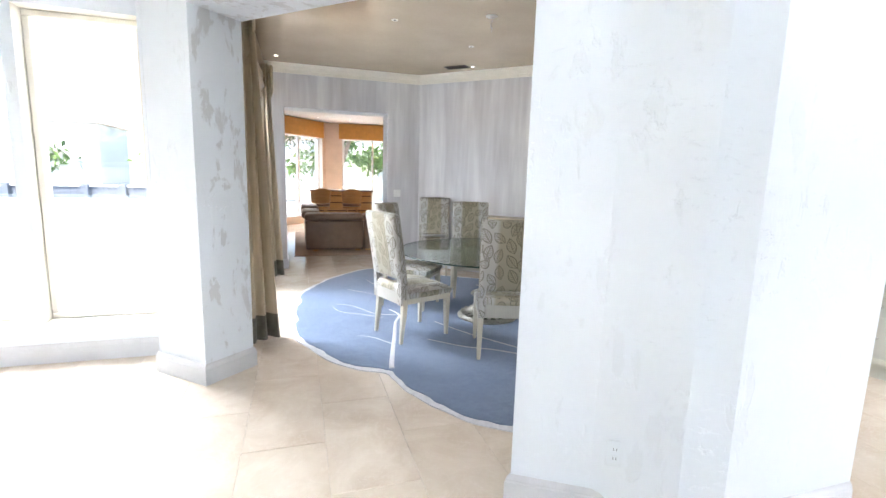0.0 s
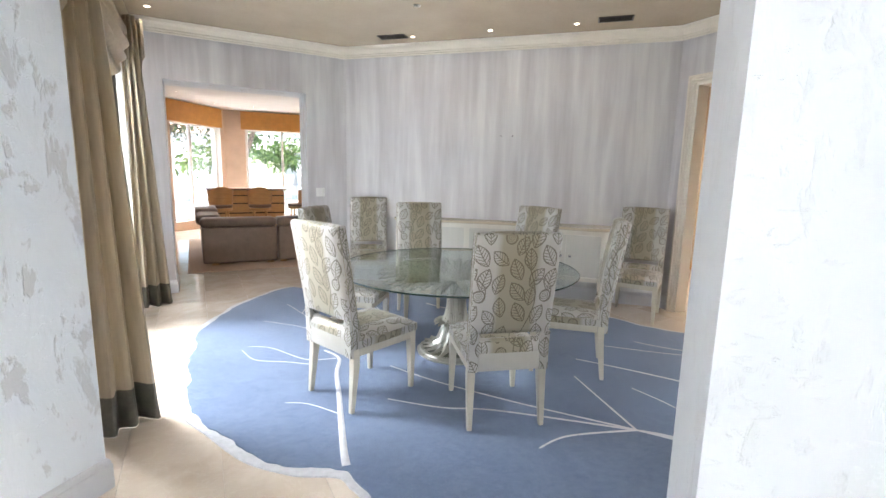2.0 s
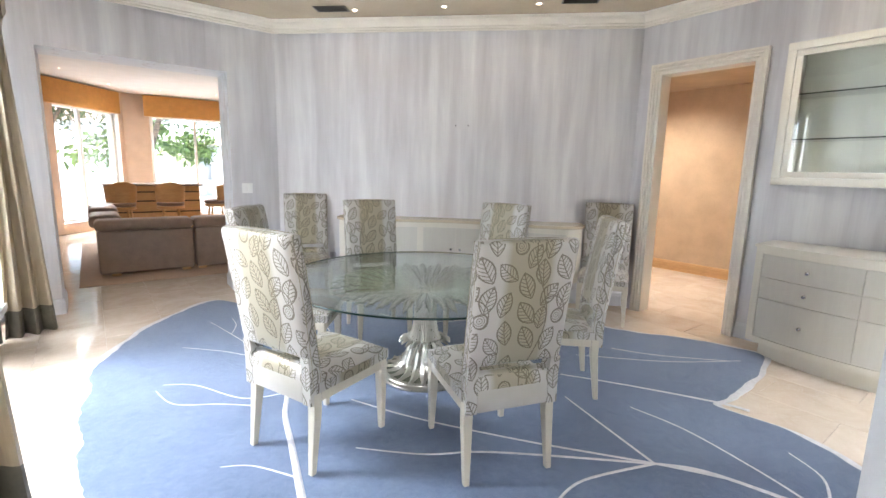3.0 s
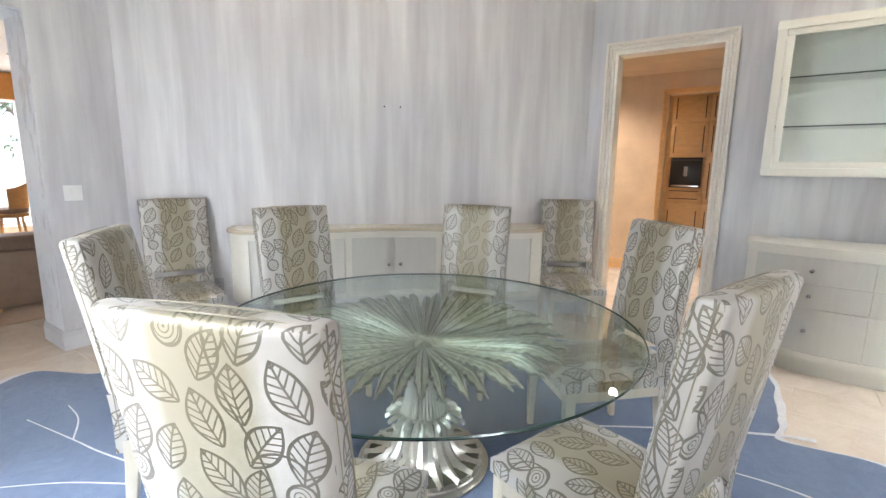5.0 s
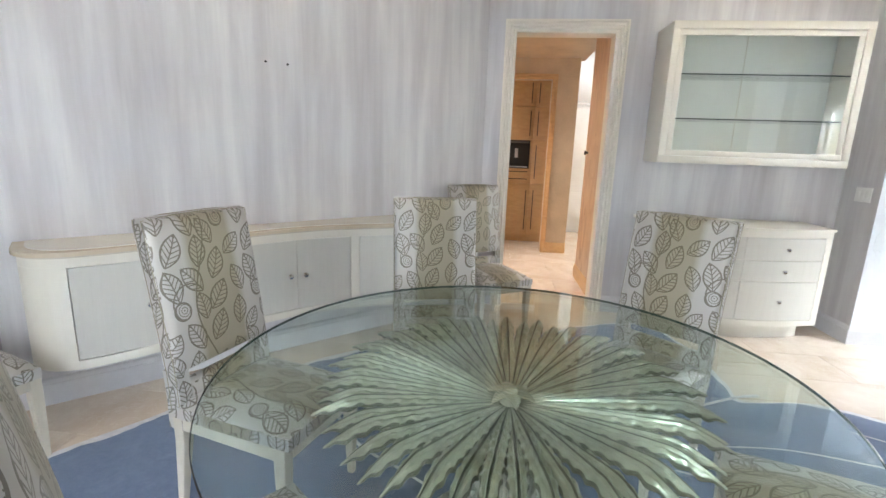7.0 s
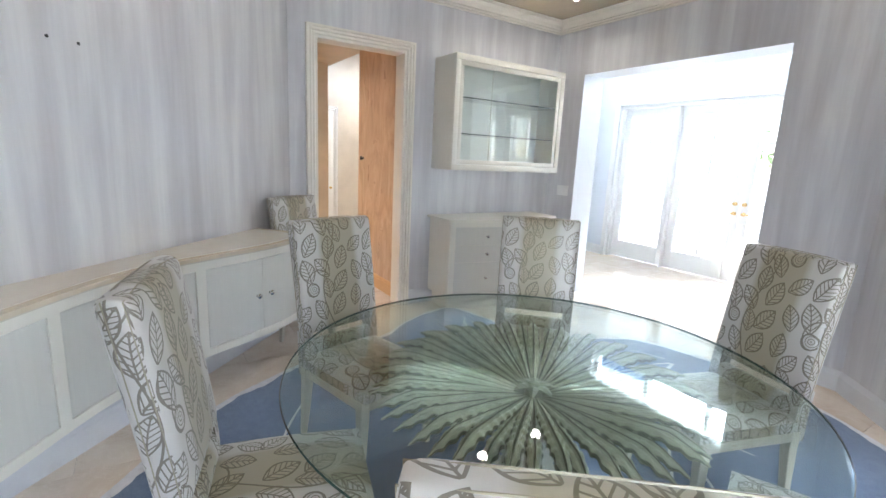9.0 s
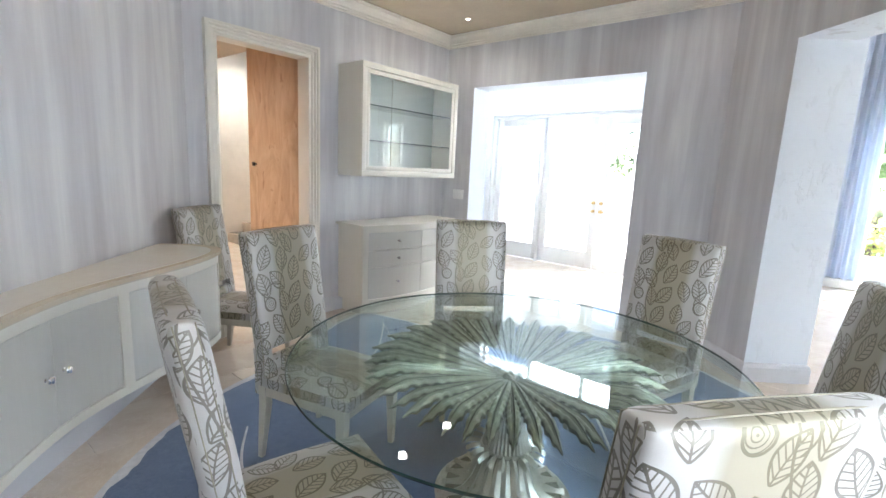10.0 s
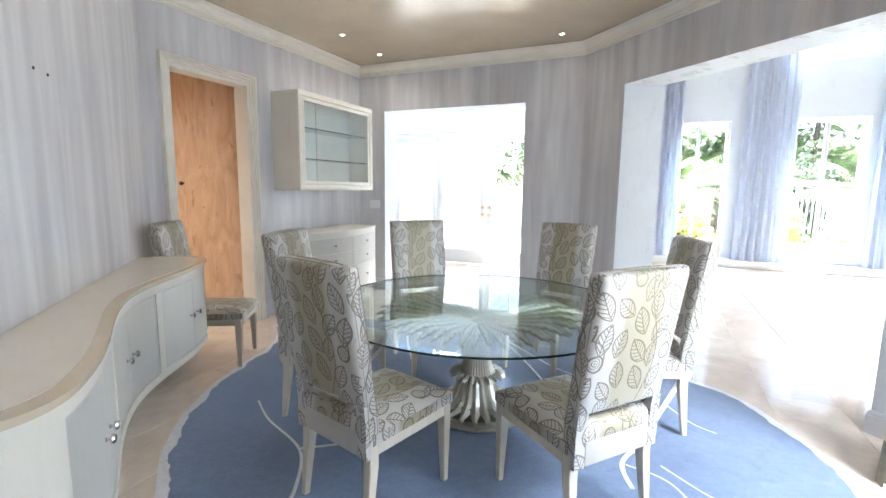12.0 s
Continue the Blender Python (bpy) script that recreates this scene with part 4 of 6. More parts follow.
def seat_chair(ob, x, y, ang, z):
    """Puts a chair with the middle of its back legs at x, y, facing the angle ang (degrees, 0 = +x)."""
    a = radians(ang)
    ob.matrix_basis = pose(x + 0.26 * math.cos(a), y + 0.26 * math.sin(a), z, 0, 0, ang - 90)


CHAIRS = [(2.292, 3.218, 72.5), (1.478, 3.950, 20.5), (1.737, 5.148, -38.5), (2.838, 5.55, 255.0), (3.708, 4.77, 194.5), (3.433, 3.588, 136.5)]
seat_chair(chair, *CHAIRS[0], RUG_T)
for x, y, a in CHAIRS[1:]:
    o = copy_thing(chair, pose(0, 0, 0))
    seat_chair(o, x, y, a, RUG_T)
for (x, y, a), lab in (((2.76, 6.96, 252.0), "high-backed leaf brocade chair against the wall in a corner"),
                       ((5.10, 4.59, 212.0), "high-backed leaf brocade chair standing beside the doorway")):
    o = copy_thing(chair, pose(0, 0, 0))
    seat_chair(o, x, y, a, 0)
    o["label"] = lab
    o["group"] = "spare chairs by the wall"

# ---- sideboard ----
U_D, N_D = Vector((0.70711, -0.70711)), Vector((-0.70711, -0.70711))


def onwall(s, d):
    p = Vector(P_NE1) + U_D * s + N_D * d
    return (p.x, p.y)


SB_C, SB_H = 2.165, 1.345


def sb_depth(s, grow=0.0):
    """The serpentine front: full at both ends, hollow in the middle, with round corners."""
    f = abs(s - SB_C) / (SB_H + grow)
    d = 0.245 + (0.215 if s > SB_C else 0.145) * 0.5 * (1 - math.cos(math.pi * min(1, f / 0.80)))
    if f > 0.80:
        g = (f - 0.80) / 0.20
        d *= math.sqrt(max(0.0, 1 - g ** 2.6)) * 0.62 + 0.38 if g < 1 else 0.38
    return d + grow


def sb_outline(grow=0.0, n=72, inset=0.0):
    ss = [SB_C - (SB_H + grow) * math.cos(math.pi * i / n) for i in range(n + 1)]
    front = [onwall(s, sb_depth(s, grow) - inset) for s in ss]
    return [onwall(ss[0], 0.003)] + front + [onwall(ss[-1], 0.003)]


def sb_strip(name, s0, s1, z0, z1, out, thick, mat, parent, n=14, label=""):
    """A curved panel that follows the front."""
    b = bmesh.new()
    rows = []
    for i in range(n + 1):
        s = s0 + (s1 - s0) * i / n
        d = sb_depth(s)
        e = 0.004
        t = Vector((2 * e, sb_depth(s + e) - sb_depth(s - e))).normalized()
        nx, nd = -t.y, t.x
        rows.append([b.verts.new((*onwall(s + nx * o, d + nd * o), z)) for o, z in ((out, z0), (out, z1), (out - thick, z1), (out - thick, z0))])
    for r, q in zip(rows, rows[1:]):
        for j in range(4):
            b.faces.new((r[j], q[j], q[(j + 1) % 4], r[(j + 1) % 4]))
    b.faces.new(rows[0])
    b.faces.new(rows[-1][::-1])
    return part(name, b, mat, parent, label, True)


def knob(parent, p, n, r=0.017):
    """A round knob at p, standing out along n."""
    b = bmesh.new()
    lathe(b, [(0.009, 0), (0.009, 0.003), (0.005, 0.006), (0.005, 0.014), (r, 0.018), (r * 1.05, 0.024), (r * 0.8, 0.030), (0.002, 0.033)], 16)
    o = part("knob", b, M_STEEL, parent, "polished nickel knob", True)
    o.matrix_basis = Matrix.Translation(p) @ Vector(n).to_track_quat("Z", "Y").to_matrix().to_4x4()
    return o


def make_sideboard():
    t = thing("sideboard", "wall-hung cream serpentine sideboard with bleached wood top", "sideboard")
    Z0, Z1 = 0.32, 0.915
    prisms("body", sb_outline(0, inset=0.026), Z0, Z1 - 0.03, M_CREAM, t, "", True)
    prisms("top", sb_outline(0.02), Z1 - 0.022, Z1, M_TOPWOOD, t, "bleached wood top with a dark line at its edge", True)
    prisms("top_panel", sb_outline(-0.030), Z1 - 0.001, Z1 + 0.0025, M_TOPPANEL, t, "paler bleached wood inlaid panel", True)
    prisms("top_moulding", sb_outline(0.008), Z1 - 0.031, Z1 - 0.0225, M_LEGWOOD, t, "", True)
    lo, hi = SB_C - SB_H * 0.996, SB_C + SB_H * 0.996
    sb_strip("rail_top", lo, hi, Z1 - 0.078, Z1 - 0.032, 0.004, 0.016, M_CREAM, t, 90)
    sb_strip("rail_bottom", lo, hi, Z0, Z0 + 0.045, 0.004, 0.016, M_CREAM, t, 90)
    pairs = [(SB_C - 1.16, SB_C - 0.42), (SB_C - 0.36, SB_C + 0.36), (SB_C + 0.42, SB_C + 1.16)]
    for a in (SB_C - 0.39, SB_C + 0.39):
        sb_strip("stile", a - 0.028, a + 0.028, Z0 + 0.045, Z1 - 0.078, 0.004, 0.016, M_CREAM, t, 4)
    sb_strip("end_stile", lo, pairs[0][0] - 0.002, Z0 + 0.045, Z1 - 0.078, 0.004, 0.016, M_CREAM, t, 30)
    sb_strip("end_stile", pairs[2][1] + 0.002, hi, Z0 + 0.045, Z1 - 0.078, 0.004, 0.016, M_CREAM, t, 30)
    for a, c in pairs:
        m = (a + c) / 2
        for p, q, k in ((a + 0.003, m - 0.0015, m - 0.05), (m + 0.0015, c - 0.003, m + 0.05)):
            d = sb_strip("door", p, q, Z0 + 0.049, Z1 - 0.082, 0.0, 0.010, M_PANEL, t, 10)
            x, y = onwall(k, sb_depth(k))
            knob(d, (x, y, 0.600), (N_D.x, N_D.y, 0))
    return t


make_sideboard()


def make_drawers():
    t = thing("drawer_cabinet", "bow-fronted cream drawer cabinet with six drawers on a recessed plinth", "cabinet")
    Y0, Y1, D0, BOW, Z0, Z1 = 1.80, 3.19, 0.415, 0.13, 0.14, 0.93
    cy, hw = (Y0 + Y1) / 2, (Y1 - Y0) / 2

    def dep(y, g=0.0):
        return D0 + g + BOW * (1 - ((y - cy) / hw) ** 2)

    def outl(g=0.0, n=24):
        ys = [Y1 + g - (2 * (hw + g)) * i / n for i in range(n + 1)]
        return [(E_X - 0.003, ys[0])] + [(E_X - dep(max(Y0, min(Y1, y)), g), y) for y in ys] + [(E_X - 0.003, ys[-1])]

    def strip(name, y0, y1, z0, z1, out, thick, mat, par, n=8):
        b = bmesh.new()
        rows = []
        for i in range(n + 1):
            y = y0 + (y1 - y0) * i / n
            rows.append([b.verts.new((E_X - dep(y) - o, y, z)) for o, z in ((out, z0), (out, z1), (out - thick, z1), (out - thick, z0))])
        for r, q in zip(rows, rows[1:]):
            for j in range(4):
                b.faces.new((r[j], q[j], q[(j + 1) % 4], r[(j + 1) % 4]))
        b.faces.new(rows[0])
        b.faces.new(rows[-1][::-1])
        return part(name, b, mat, par, "", True)

    prisms("body", outl(-0.024), Z0, Z1 - 0.02, M_CREAM, t, "", True)
    prisms("top", outl(0.012), Z1 - 0.02, Z1, M_CREAM, t, "", True)
    prisms("plinth", [(x + 0.10 if x < E_X - 0.1 else x, cy + (y - cy) * 0.90) for x, y in outl(0)], 0.0, Z0, M_CREAM, t, "", True)
    strip("rail_top", Y0, Y1, Z1 - 0.07, Z1 - 0.021, 0.004, 0.016, M_CREAM, t, 24)
    strip("rail_bottom", Y0, Y1, Z0, Z0 + 0.045, 0.004, 0.016, M_CREAM, t, 24)
    strip("stile", Y0, Y0 + 0.055, Z0 + 0.045, Z1 - 0.07, 0.004, 0.016, M_CREAM, t, 3)
    strip("stile", Y1 - 0.055, Y1, Z0 + 0.045, Z1 - 0.07, 0.004, 0.016, M_CREAM, t, 3)
    zs = [(Z0 + 0.049, 0.505), (0.511, 0.675), (0.681, Z1 - 0.074)]
    for y0, y1 in ((Y0 + 0.058, cy - 0.002), (cy + 0.002, Y1 - 0.058)):
        for z0, z1 in zs:
            d = strip("drawer", y0, y1, z0, z1, 0.002, 0.012, M_PANEL, t)
            ym = (y0 + y1) / 2
            knob(d, (E_X - dep(ym), ym, (z0 + z1) / 2), (-1, 0, 0), 0.015)
    return t


make_drawers()


def make_display():
    t = thing("wall_cabinet", "cream wall-mounted display cabinet with two empty glass shelves", "cabinet")
    X0, Y0, Y1, Z0, Z1 = 5.08, 1.775, 3.18, 1.40, 2.45
    X1 = E_X - 0.002
    th = 0.022
    for n, d in (("side", (X0 + 0.02, X1, Y0, Y0 + th, Z0, Z1)), ("side", (X0 + 0.02, X1, Y1 - th, Y1, Z0, Z1)),
                 ("top", (X0 + 0.02, X1, Y0 + th, Y1 - th, Z1 - th, Z1)), ("bottom", (X0 + 0.02, X1, Y0 + th, Y1 - th, Z0, Z0 + th)),
                 ("back", (X1 - 0.012, X1, Y0 + th, Y1 - th, Z0 + th, Z1 - th))):
        boxed(n, d, M_CABBACK if n == "back" else M_CREAM, t, 0.002)
    fr = boxed("door_frame", (X0, X0 + 0.02, Y0, Y1, Z1 - 0.055, Z1), M_CREAM, t, 0.003)
    boxed("rail", (X0, X0 + 0.02, Y0, Y1, Z0, Z0 + 0.055), M_CREAM, fr, 0.003)
    boxed("stile", (X0, X0 + 0.02, Y0, Y0 + 0.055, Z0 + 0.055, Z1 - 0.055), M_CREAM, fr, 0.003)
    boxed("stile", (X0, X0 + 0.02, Y1 - 0.055, Y1, Z0 + 0.055, Z1 - 0.055), M_CREAM, fr, 0.003)
    for d in ((Y0 + 0.058, Y1 - 0.058, Z1 - 0.10, Z1 - 0.058), (Y0 + 0.058, Y1 - 0.058, Z0 + 0.058, Z0 + 0.10),
              (Y0 + 0.058, Y0 + 0.10, Z0 + 0.10, Z1 - 0.10), (Y1 - 0.10, Y1 - 0.058, Z0 + 0.10, Z1 - 0.10)):
        boxed("inner_frame", (X0 + 0.007, X0 + 0.022, *d), M_CREAM, fr, 0.002)
    g = boxed("glass_pane", (X0 + 0.010, X0 + 0.014, Y0 + 0.095, Y1 - 0.095, Z0 + 0.095, Z1 - 0.095), M_THIN, t, label="clear glass front")
    g.visible_shadow = False
    for z in (1.745, 2.08):
        s = boxed("glass_shelf", (X0 + 0.06, X1 - 0.014, Y0 + 0.03, Y1 - 0.03, z - 0.004, z + 0.004), M_THIN, t, label="green-edged glass shelf")
        s.visible_shadow = False
        boxed("shelf_edge", (X0 + 0.056, X0 + 0.0595, Y0 + 0.03, Y1 - 0.03, z - 0.0045, z + 0.0045), M_GREENEDGE, s)
    boxed("divider", (X1 - 0.02, X1 - 0.013, (Y0 + Y1) / 2 - 0.002, (Y0 + Y1) / 2 + 0.002, Z0 + th, Z1 - th), M_CREAM, t)
    return t


make_display()

# ---- rug ----
RC = (2.675, 4.54)


def spline_polar(keys, n, amp, seed, fine):
    """A closed plan outline from (angle, radius) keys, with a nibbled edge."""
    keys = sorted(keys)
    rnd = random.Random(seed)
    ph = [rnd.uniform(0, 6.28) for _ in range(8)]
    out = []
    for i in range(n):
        a = 360.0 * i / n
        k = max([j for j in range(len(keys)) if keys[j][0] <= a], default=-1)
        a0, r0 = keys[k] if k >= 0 else (keys[-1][0] - 360, keys[-1][1])
        a1, r1 = keys[k + 1] if k + 1 < len(keys) else (keys[0][0] + 360, keys[0][1])
        f = (a - a0) / (a1 - a0)
        kk = k % len(keys)
        rm, rp = keys[kk - 1][1], keys[(kk + 2) % len(keys)][1]
        m0, m1 = (r1 - rm) * 0.35, (rp - r0) * 0.35
        r = r0 * (2 * f ** 3 - 3 * f * f + 1) + m0 * (f ** 3 - 2 * f * f + f) + r1 * (3 * f * f - 2 * f ** 3) + m1 * (f ** 3 - f * f)
        if fine:
            r += amp * sum(math.sin(radians(a) * q + ph[t]) / (t + 1) for t, q in enumerate((23, 41, 67, 97, 141)))
        out.append((r, radians(a)))
    return out


RUG_KEYS = [(2, 1.84), (20, 1.71), (36, 1.63), (52, 1.58), (72, 1.66), (92, 1.92), (103, 2.12), (106.3, 2.30), (108.2, 2.68), (112, 2.72), (119, 2.60), (129, 2.50),
            (135, 2.39), (148, 2.28), (158, 2.13), (168, 2.06), (178, 2.01), (190, 2.03), (200, 1.98), (210, 1.98), (218, 1.94), (224.5, 1.87), (227, 1.92), (233, 2.07), (240, 2.22),
            (246, 2.35), (253, 2.43), (265, 2.54), (280, 2.66), (291, 2.66), (296, 2.55), (301, 2.38), (306.5, 2.0), (311, 2.14), (316.5, 2.34), (323, 2.60), (329, 2.84), (333, 2.70), (339, 2.42),
            (344, 2.15), (350, 1.97)]


def make_rug_thing():
    t = thing("area_rug", "blue wool rug of water-lily leaf shape with ivory veins", "rug", at=(0, 0, 0))
    edge = [(RC[0] + r * math.cos(a), RC[1] + r * math.sin(a)) for r, a in spline_polar(RUG_KEYS, 720, 0.010, 5, True)]
    rim = [(RC[0] + (r + 0.055) * math.cos(a), RC[1] + (r + 0.055) * math.sin(a)) for r, a in spline_polar(RUG_KEYS, 720, 0.012, 5, False)]
    prisms("border", rim, 0.0, 0.008, M_RUGLINE, t, "ragged ivory wool border")
    prisms("field", edge, 0.0085, RUG_T, M_RUG, t)
    return t


RUG = make_rug_thing()


def vein(pts, r0, r1):
    b = bmesh.new()
    n = len(pts)
    vs = []
    # smooth the line
    P = [Vector((p[0] + 0.11, p[1] - 0.055, RUG_T)) for p in pts]
    line = []
    for i in range(n - 1):
        a, bb, c, d = P[max(0, i - 1)], P[i], P[i + 1], P[min(n - 1, i + 2)]
        for k in range(10):
            s = k / 10
            line.append(0.5 * ((2 * bb) + (c - a) * s + (2 * a - 5 * bb + 4 * c - d) * s * s + (3 * bb - a - 3 * c + d) * s ** 3))
    line.append(P[-1])
    r0, r1 = r0 * 0.72, r1 * 0.72
    tube(b, line, r0, 6, 0.40, taper=lambda f: 1 + (r1 / r0 - 1) * f)
    part("vein", b, M_RUGLINE, RUG, "", True)


vein([(1.53, 4.87), (1.59, 4.66), (1.50, 4.40), (1.42, 4.05), (1.34, 3.72), (1.27, 3.42), (1.25, 3.31)], 0.016, 0.030)
vein([(1.57, 4.67), (1.35, 4.75), (1.15, 5.10), (0.98, 5.22)][::1], 0.009, 0.004)
vein([(1.37, 3.80), (1.22, 4.02), (1.09, 4.10)], 0.009, 0.004)
vein([(1.60, 5.36), (1.42, 5.62), (1.18, 5.87)], 0.008, 0.004)
vein([(1.75, 5.20), (1.62, 5.70), (1.57, 5.98), (1.49, 6.41)], 0.009, 0.004)
vein([(1.57, 5.98), (1.66, 6.20), (1.68, 6.42)], 0.007, 0.004)
vein([(1.40, 4.60), (1.22, 4.75), (1.00, 4.90), (0.93, 5.15)], 0.008, 0.004)
vein([(1.69, 3.87), (1.95, 3.62), (2.25, 3.43), (2.85, 2.89)], 0.007, 0.014)
vein([(1.9, 4.35), (2.1, 3.95), (2.45, 3.42), (2.85, 2.89), (3.03, 2.62)], 0.008, 0.014)
vein([(3.05, 3.60), (2.95, 3.25), (2.85, 2.89)], 0.008, 0.012)
vein([(2.22, 3.00), (2.45, 3.02), (2.85, 2.89), (3.20, 2.55), (3.03, 2.40)][:3], 0.008, 0.014)
vein([(2.85, 2.89), (3.00, 2.70), (3.12, 2.30)], 0.014, 0.020)
vein([(3.30, 3.84), (3.55, 3.45), (3.80, 3.00), (3.86, 2.82)], 0.009, 0.020)
vein([(3.28, 3.28), (3.30, 2.95), (3.22, 2.55), (3.14, 2.30)], 0.007, 0.012)
vein([(3.53, 2.52), (3.42, 2.35), (3.21, 2.27)], 0.007, 0.010)
vein([(4.07, 3.92), (4.25, 3.62), (4.63, 3.22)], 0.008, 0.006)
vein([(3.70, 4.00), (4.20, 3.50), (4.70, 3.18)], 0.008, 0.005)
vein([(3.87, 4.96), (3.62, 5.12), (3.23, 5.29), (3.02, 5.55), (2.92, 5.80)], 0.008, 0.015)
vein([(3.23, 5.29), (3.00, 5.10), (2.85, 4.85), (2.75, 4.70)], 0.014, 0.010)
vein([(2.00, 5.45), (1.85, 5.75), (1.95, 6.20)], 0.009, 0.005)
vein([(2.30, 5.60), (2.35, 5.95), (2.25, 6.30)], 0.009, 0.005)

# ---- small things on the walls ----


def plate(name, label, p, n, w, h, mat, toggles=1, outlet=False):
    t = thing(name, label, "switch" if not outlet else "outlet")
    t.matrix_basis = Matrix.Translation(p) @ Matrix(((-n[1], 0, n[0], 0), (n[0], 0, n[1], 0), (0, 1, 0, 0), (0, 0, 0, 1)))
    b = bmesh.new()
    box(b, -w / 2, w / 2, -h / 2, h / 2, 0.0005, 0.007, 0.002, 2)
    part("cover_plate", b, mat, t, "", True)
    for i in range(toggles):
        x = (i - (toggles - 1) / 2) * 0.046
        if outlet:
            for y in (-0.02, 0.02):
                boxed("socket", (x - 0.016, x + 0.016, y - 0.013, y + 0.013, 0.007, 0.0085), mat, t, 0.001)
                for dx in (-0.006, 0.006):
                    boxed("slot", (x + dx - 0.0012, x + dx + 0.0012, y - 0.004, y + 0.006, 0.0086, 0.0092), M_DARK, t)
        else:
            boxed("rocker", (x - 0.016, x + 0.016, -0.033, 0.033, 0.007, 0.010), M_PLASTIC if mat != M_GREYPLATE else mat, t, 0.001)
    return t


plate("light_switch", "white double rocker switch on the striped wall", (2.25, N_Y, 1.20), (0, -1, 0), 0.115, 0.115, M_PLASTIC, 2)
plate("light_switch", "white three-gang switch plate beside the foyer opening", (5.20, S_Y, 1.20), (0, 1, 0), 0.165, 0.115, M_PLASTIC, 3)
plate("wall_outlet", "grey outlet low on the striped wall beside the sideboard", (*onwall(0.66, 0), 0.40), (N_D.x, N_D.y, 0), 0.075, 0.115, M_GREYPLATE, 1, True)
plate("wall_outlet", "outlet painted over in the pale blue of the plaster pier", (1.95, 1.4235, 0.345), (-0.4934, -0.8698, 0), 0.075, 0.115, M_FOYER, 1, True)
plate("light_switch", "white switch on the worn plaster beside the tall window", (-0.31, 3.84, 1.16), (-1, 0, 0), 0.075, 0.115, M_PLASTIC, 1)
t = plate("door_latch", "pale latch plate with a dark knob on burl wood", (6.60, 3.44, 1.46), (0, 1, 0), 0.085, 0.06, M_HALLWALL, 0)
b = bmesh.new()
lathe(b, [(0.012, 0.007), (0.010, 0.02), (0.022, 0.03), (0.022, 0.045), (0.001, 0.05)], 16)
part("knob", b, M_DARK, t, "", True).location = (0.05, 0, 0)
for s in (2.10, 2.24):
    b = bmesh.new()
    lathe(b, [(0.007, 0), (0.0075, 0.004), (0.001, 0.007)], 10)
    o = tagged(part("wall_plug", b, M_DARK), "small dark screw plug in the striped wall", "plug", "screw plugs in the wall")
    o.matrix_basis = Matrix.Translation((*onwall(s, 0.0), 1.945)) @ N_D.to_3d().to_track_quat("Z", "Y").to_matrix().to_4x4()


def vent(x, y, rz, w=0.34, d=0.16, z=H, mat=M_VENT):
    t = thing("ceiling_vent", "slatted air vent flush in the satin ceiling", "vent", "ceiling vents", at=(x, y, z), rz=rz)
    for dd in ((-w / 2, w / 2, -d / 2, -d / 2 + 0.015), (-w / 2, w / 2, d / 2 - 0.015, d / 2), (-w / 2, -w / 2 + 0.015, -d / 2 + 0.015, d / 2 - 0.015), (w / 2 - 0.015, w / 2, -d / 2 + 0.015, d / 2 - 0.015)):
        boxed("frame", (*dd, -0.008, -0.001), mat, t)
    boxed("backing", (-w / 2 + 0.015, w / 2 - 0.015, -d / 2 + 0.015, d / 2 - 0.015, -0.003, -0.001), M_DARK, t)
    n = 7
    for i in range(n):
        y0 = -d / 2 + 0.02 + (d - 0.04) * i / (n - 1)
        boxed("slat", (-w / 2 + 0.015, w / 2 - 0.015, -0.004, 0.004, -0.001, 0.001), M_VENT, t).matrix_basis = pose(0, y0, -0.007, 40, 0, 0)
    return t


vent(2.93, 6.57, -45)
vent(4.62, 4.76, -45)


def downlight(x, y, z=H, lit=True, watts=1.2):
    t = thing("downlight", "small round recessed downlight, lit" if lit else "small dark recessed ceiling eyelet", "ceiling light", "recessed ceiling lights", at=(x, y, z))
    b = bmesh.new()
    lathe(b, [(0.034, -0.0005), (0.034, -0.004), (0.028, -0.006), (0.022, -0.003), (0.021, -0.0005)], 24)
    part("trim_ring", b, M_TRIM, t, "", True)
    b = bmesh.new()
    lathe(b, [(0.001, -0.006), (0.014, -0.0062), (0.016, -0.0045), (0.001, -0.0042)], 16)
    part("lens", b, M_LAMP if lit else M_DARK, t, "", True)
    if lit:
        lamp = new("downlight_glow", bpy.data.lights.new("downlight_glow", "SPOT"))
        lamp.data.energy, lamp.data.color, lamp.data.spot_size, lamp.data.spot_blend, lamp.data.shadow_soft_size = watts, (1.0, 0.90, 0.78), radians(150), 1.0, 0.05
        lamp.parent = t
        lamp.location = (0, 0, -0.012)
    return t


for x, y in ((3.13, 6.44), (3.76, 5.75), (4.40, 5.08), (4.79, 2.79), (4.82, 2.00), (2.62, 1.95), (0.45, 6.95), (0.45, 4.35)):
    downlight(x, y, watts=6.0 if y < 3 and x > 4 else 2.0)
for x, y in ((2.75, 5.50), (3.73, 4.59), (1.68, 4.90)):
    downlight(x, y, lit=False)
t = thing("ceiling_hook_plate", "white ceiling rose with a short bare wire where a chandelier hung", "ceiling fitting", at=(2.55, 4.42, H))
b = bmesh.new()
lathe(b, [(0.055, -0.0005), (0.055, -0.006), (0.045, -0.012), (0.001, -0.014)], 32)
part("rose", b, M_WHITE, t, "", True)
b = bmesh.new()
tube(b, [(0, 0, -0.012), (0.01, 0.0, -0.05), (-0.008, 0.004, -0.09), (0.012, 0.0, -0.12), (0.004, 0.0, -0.15)], 0.003)
part("wire", b, M_GREYPLATE, t, "", True)

# ---- curtains ----


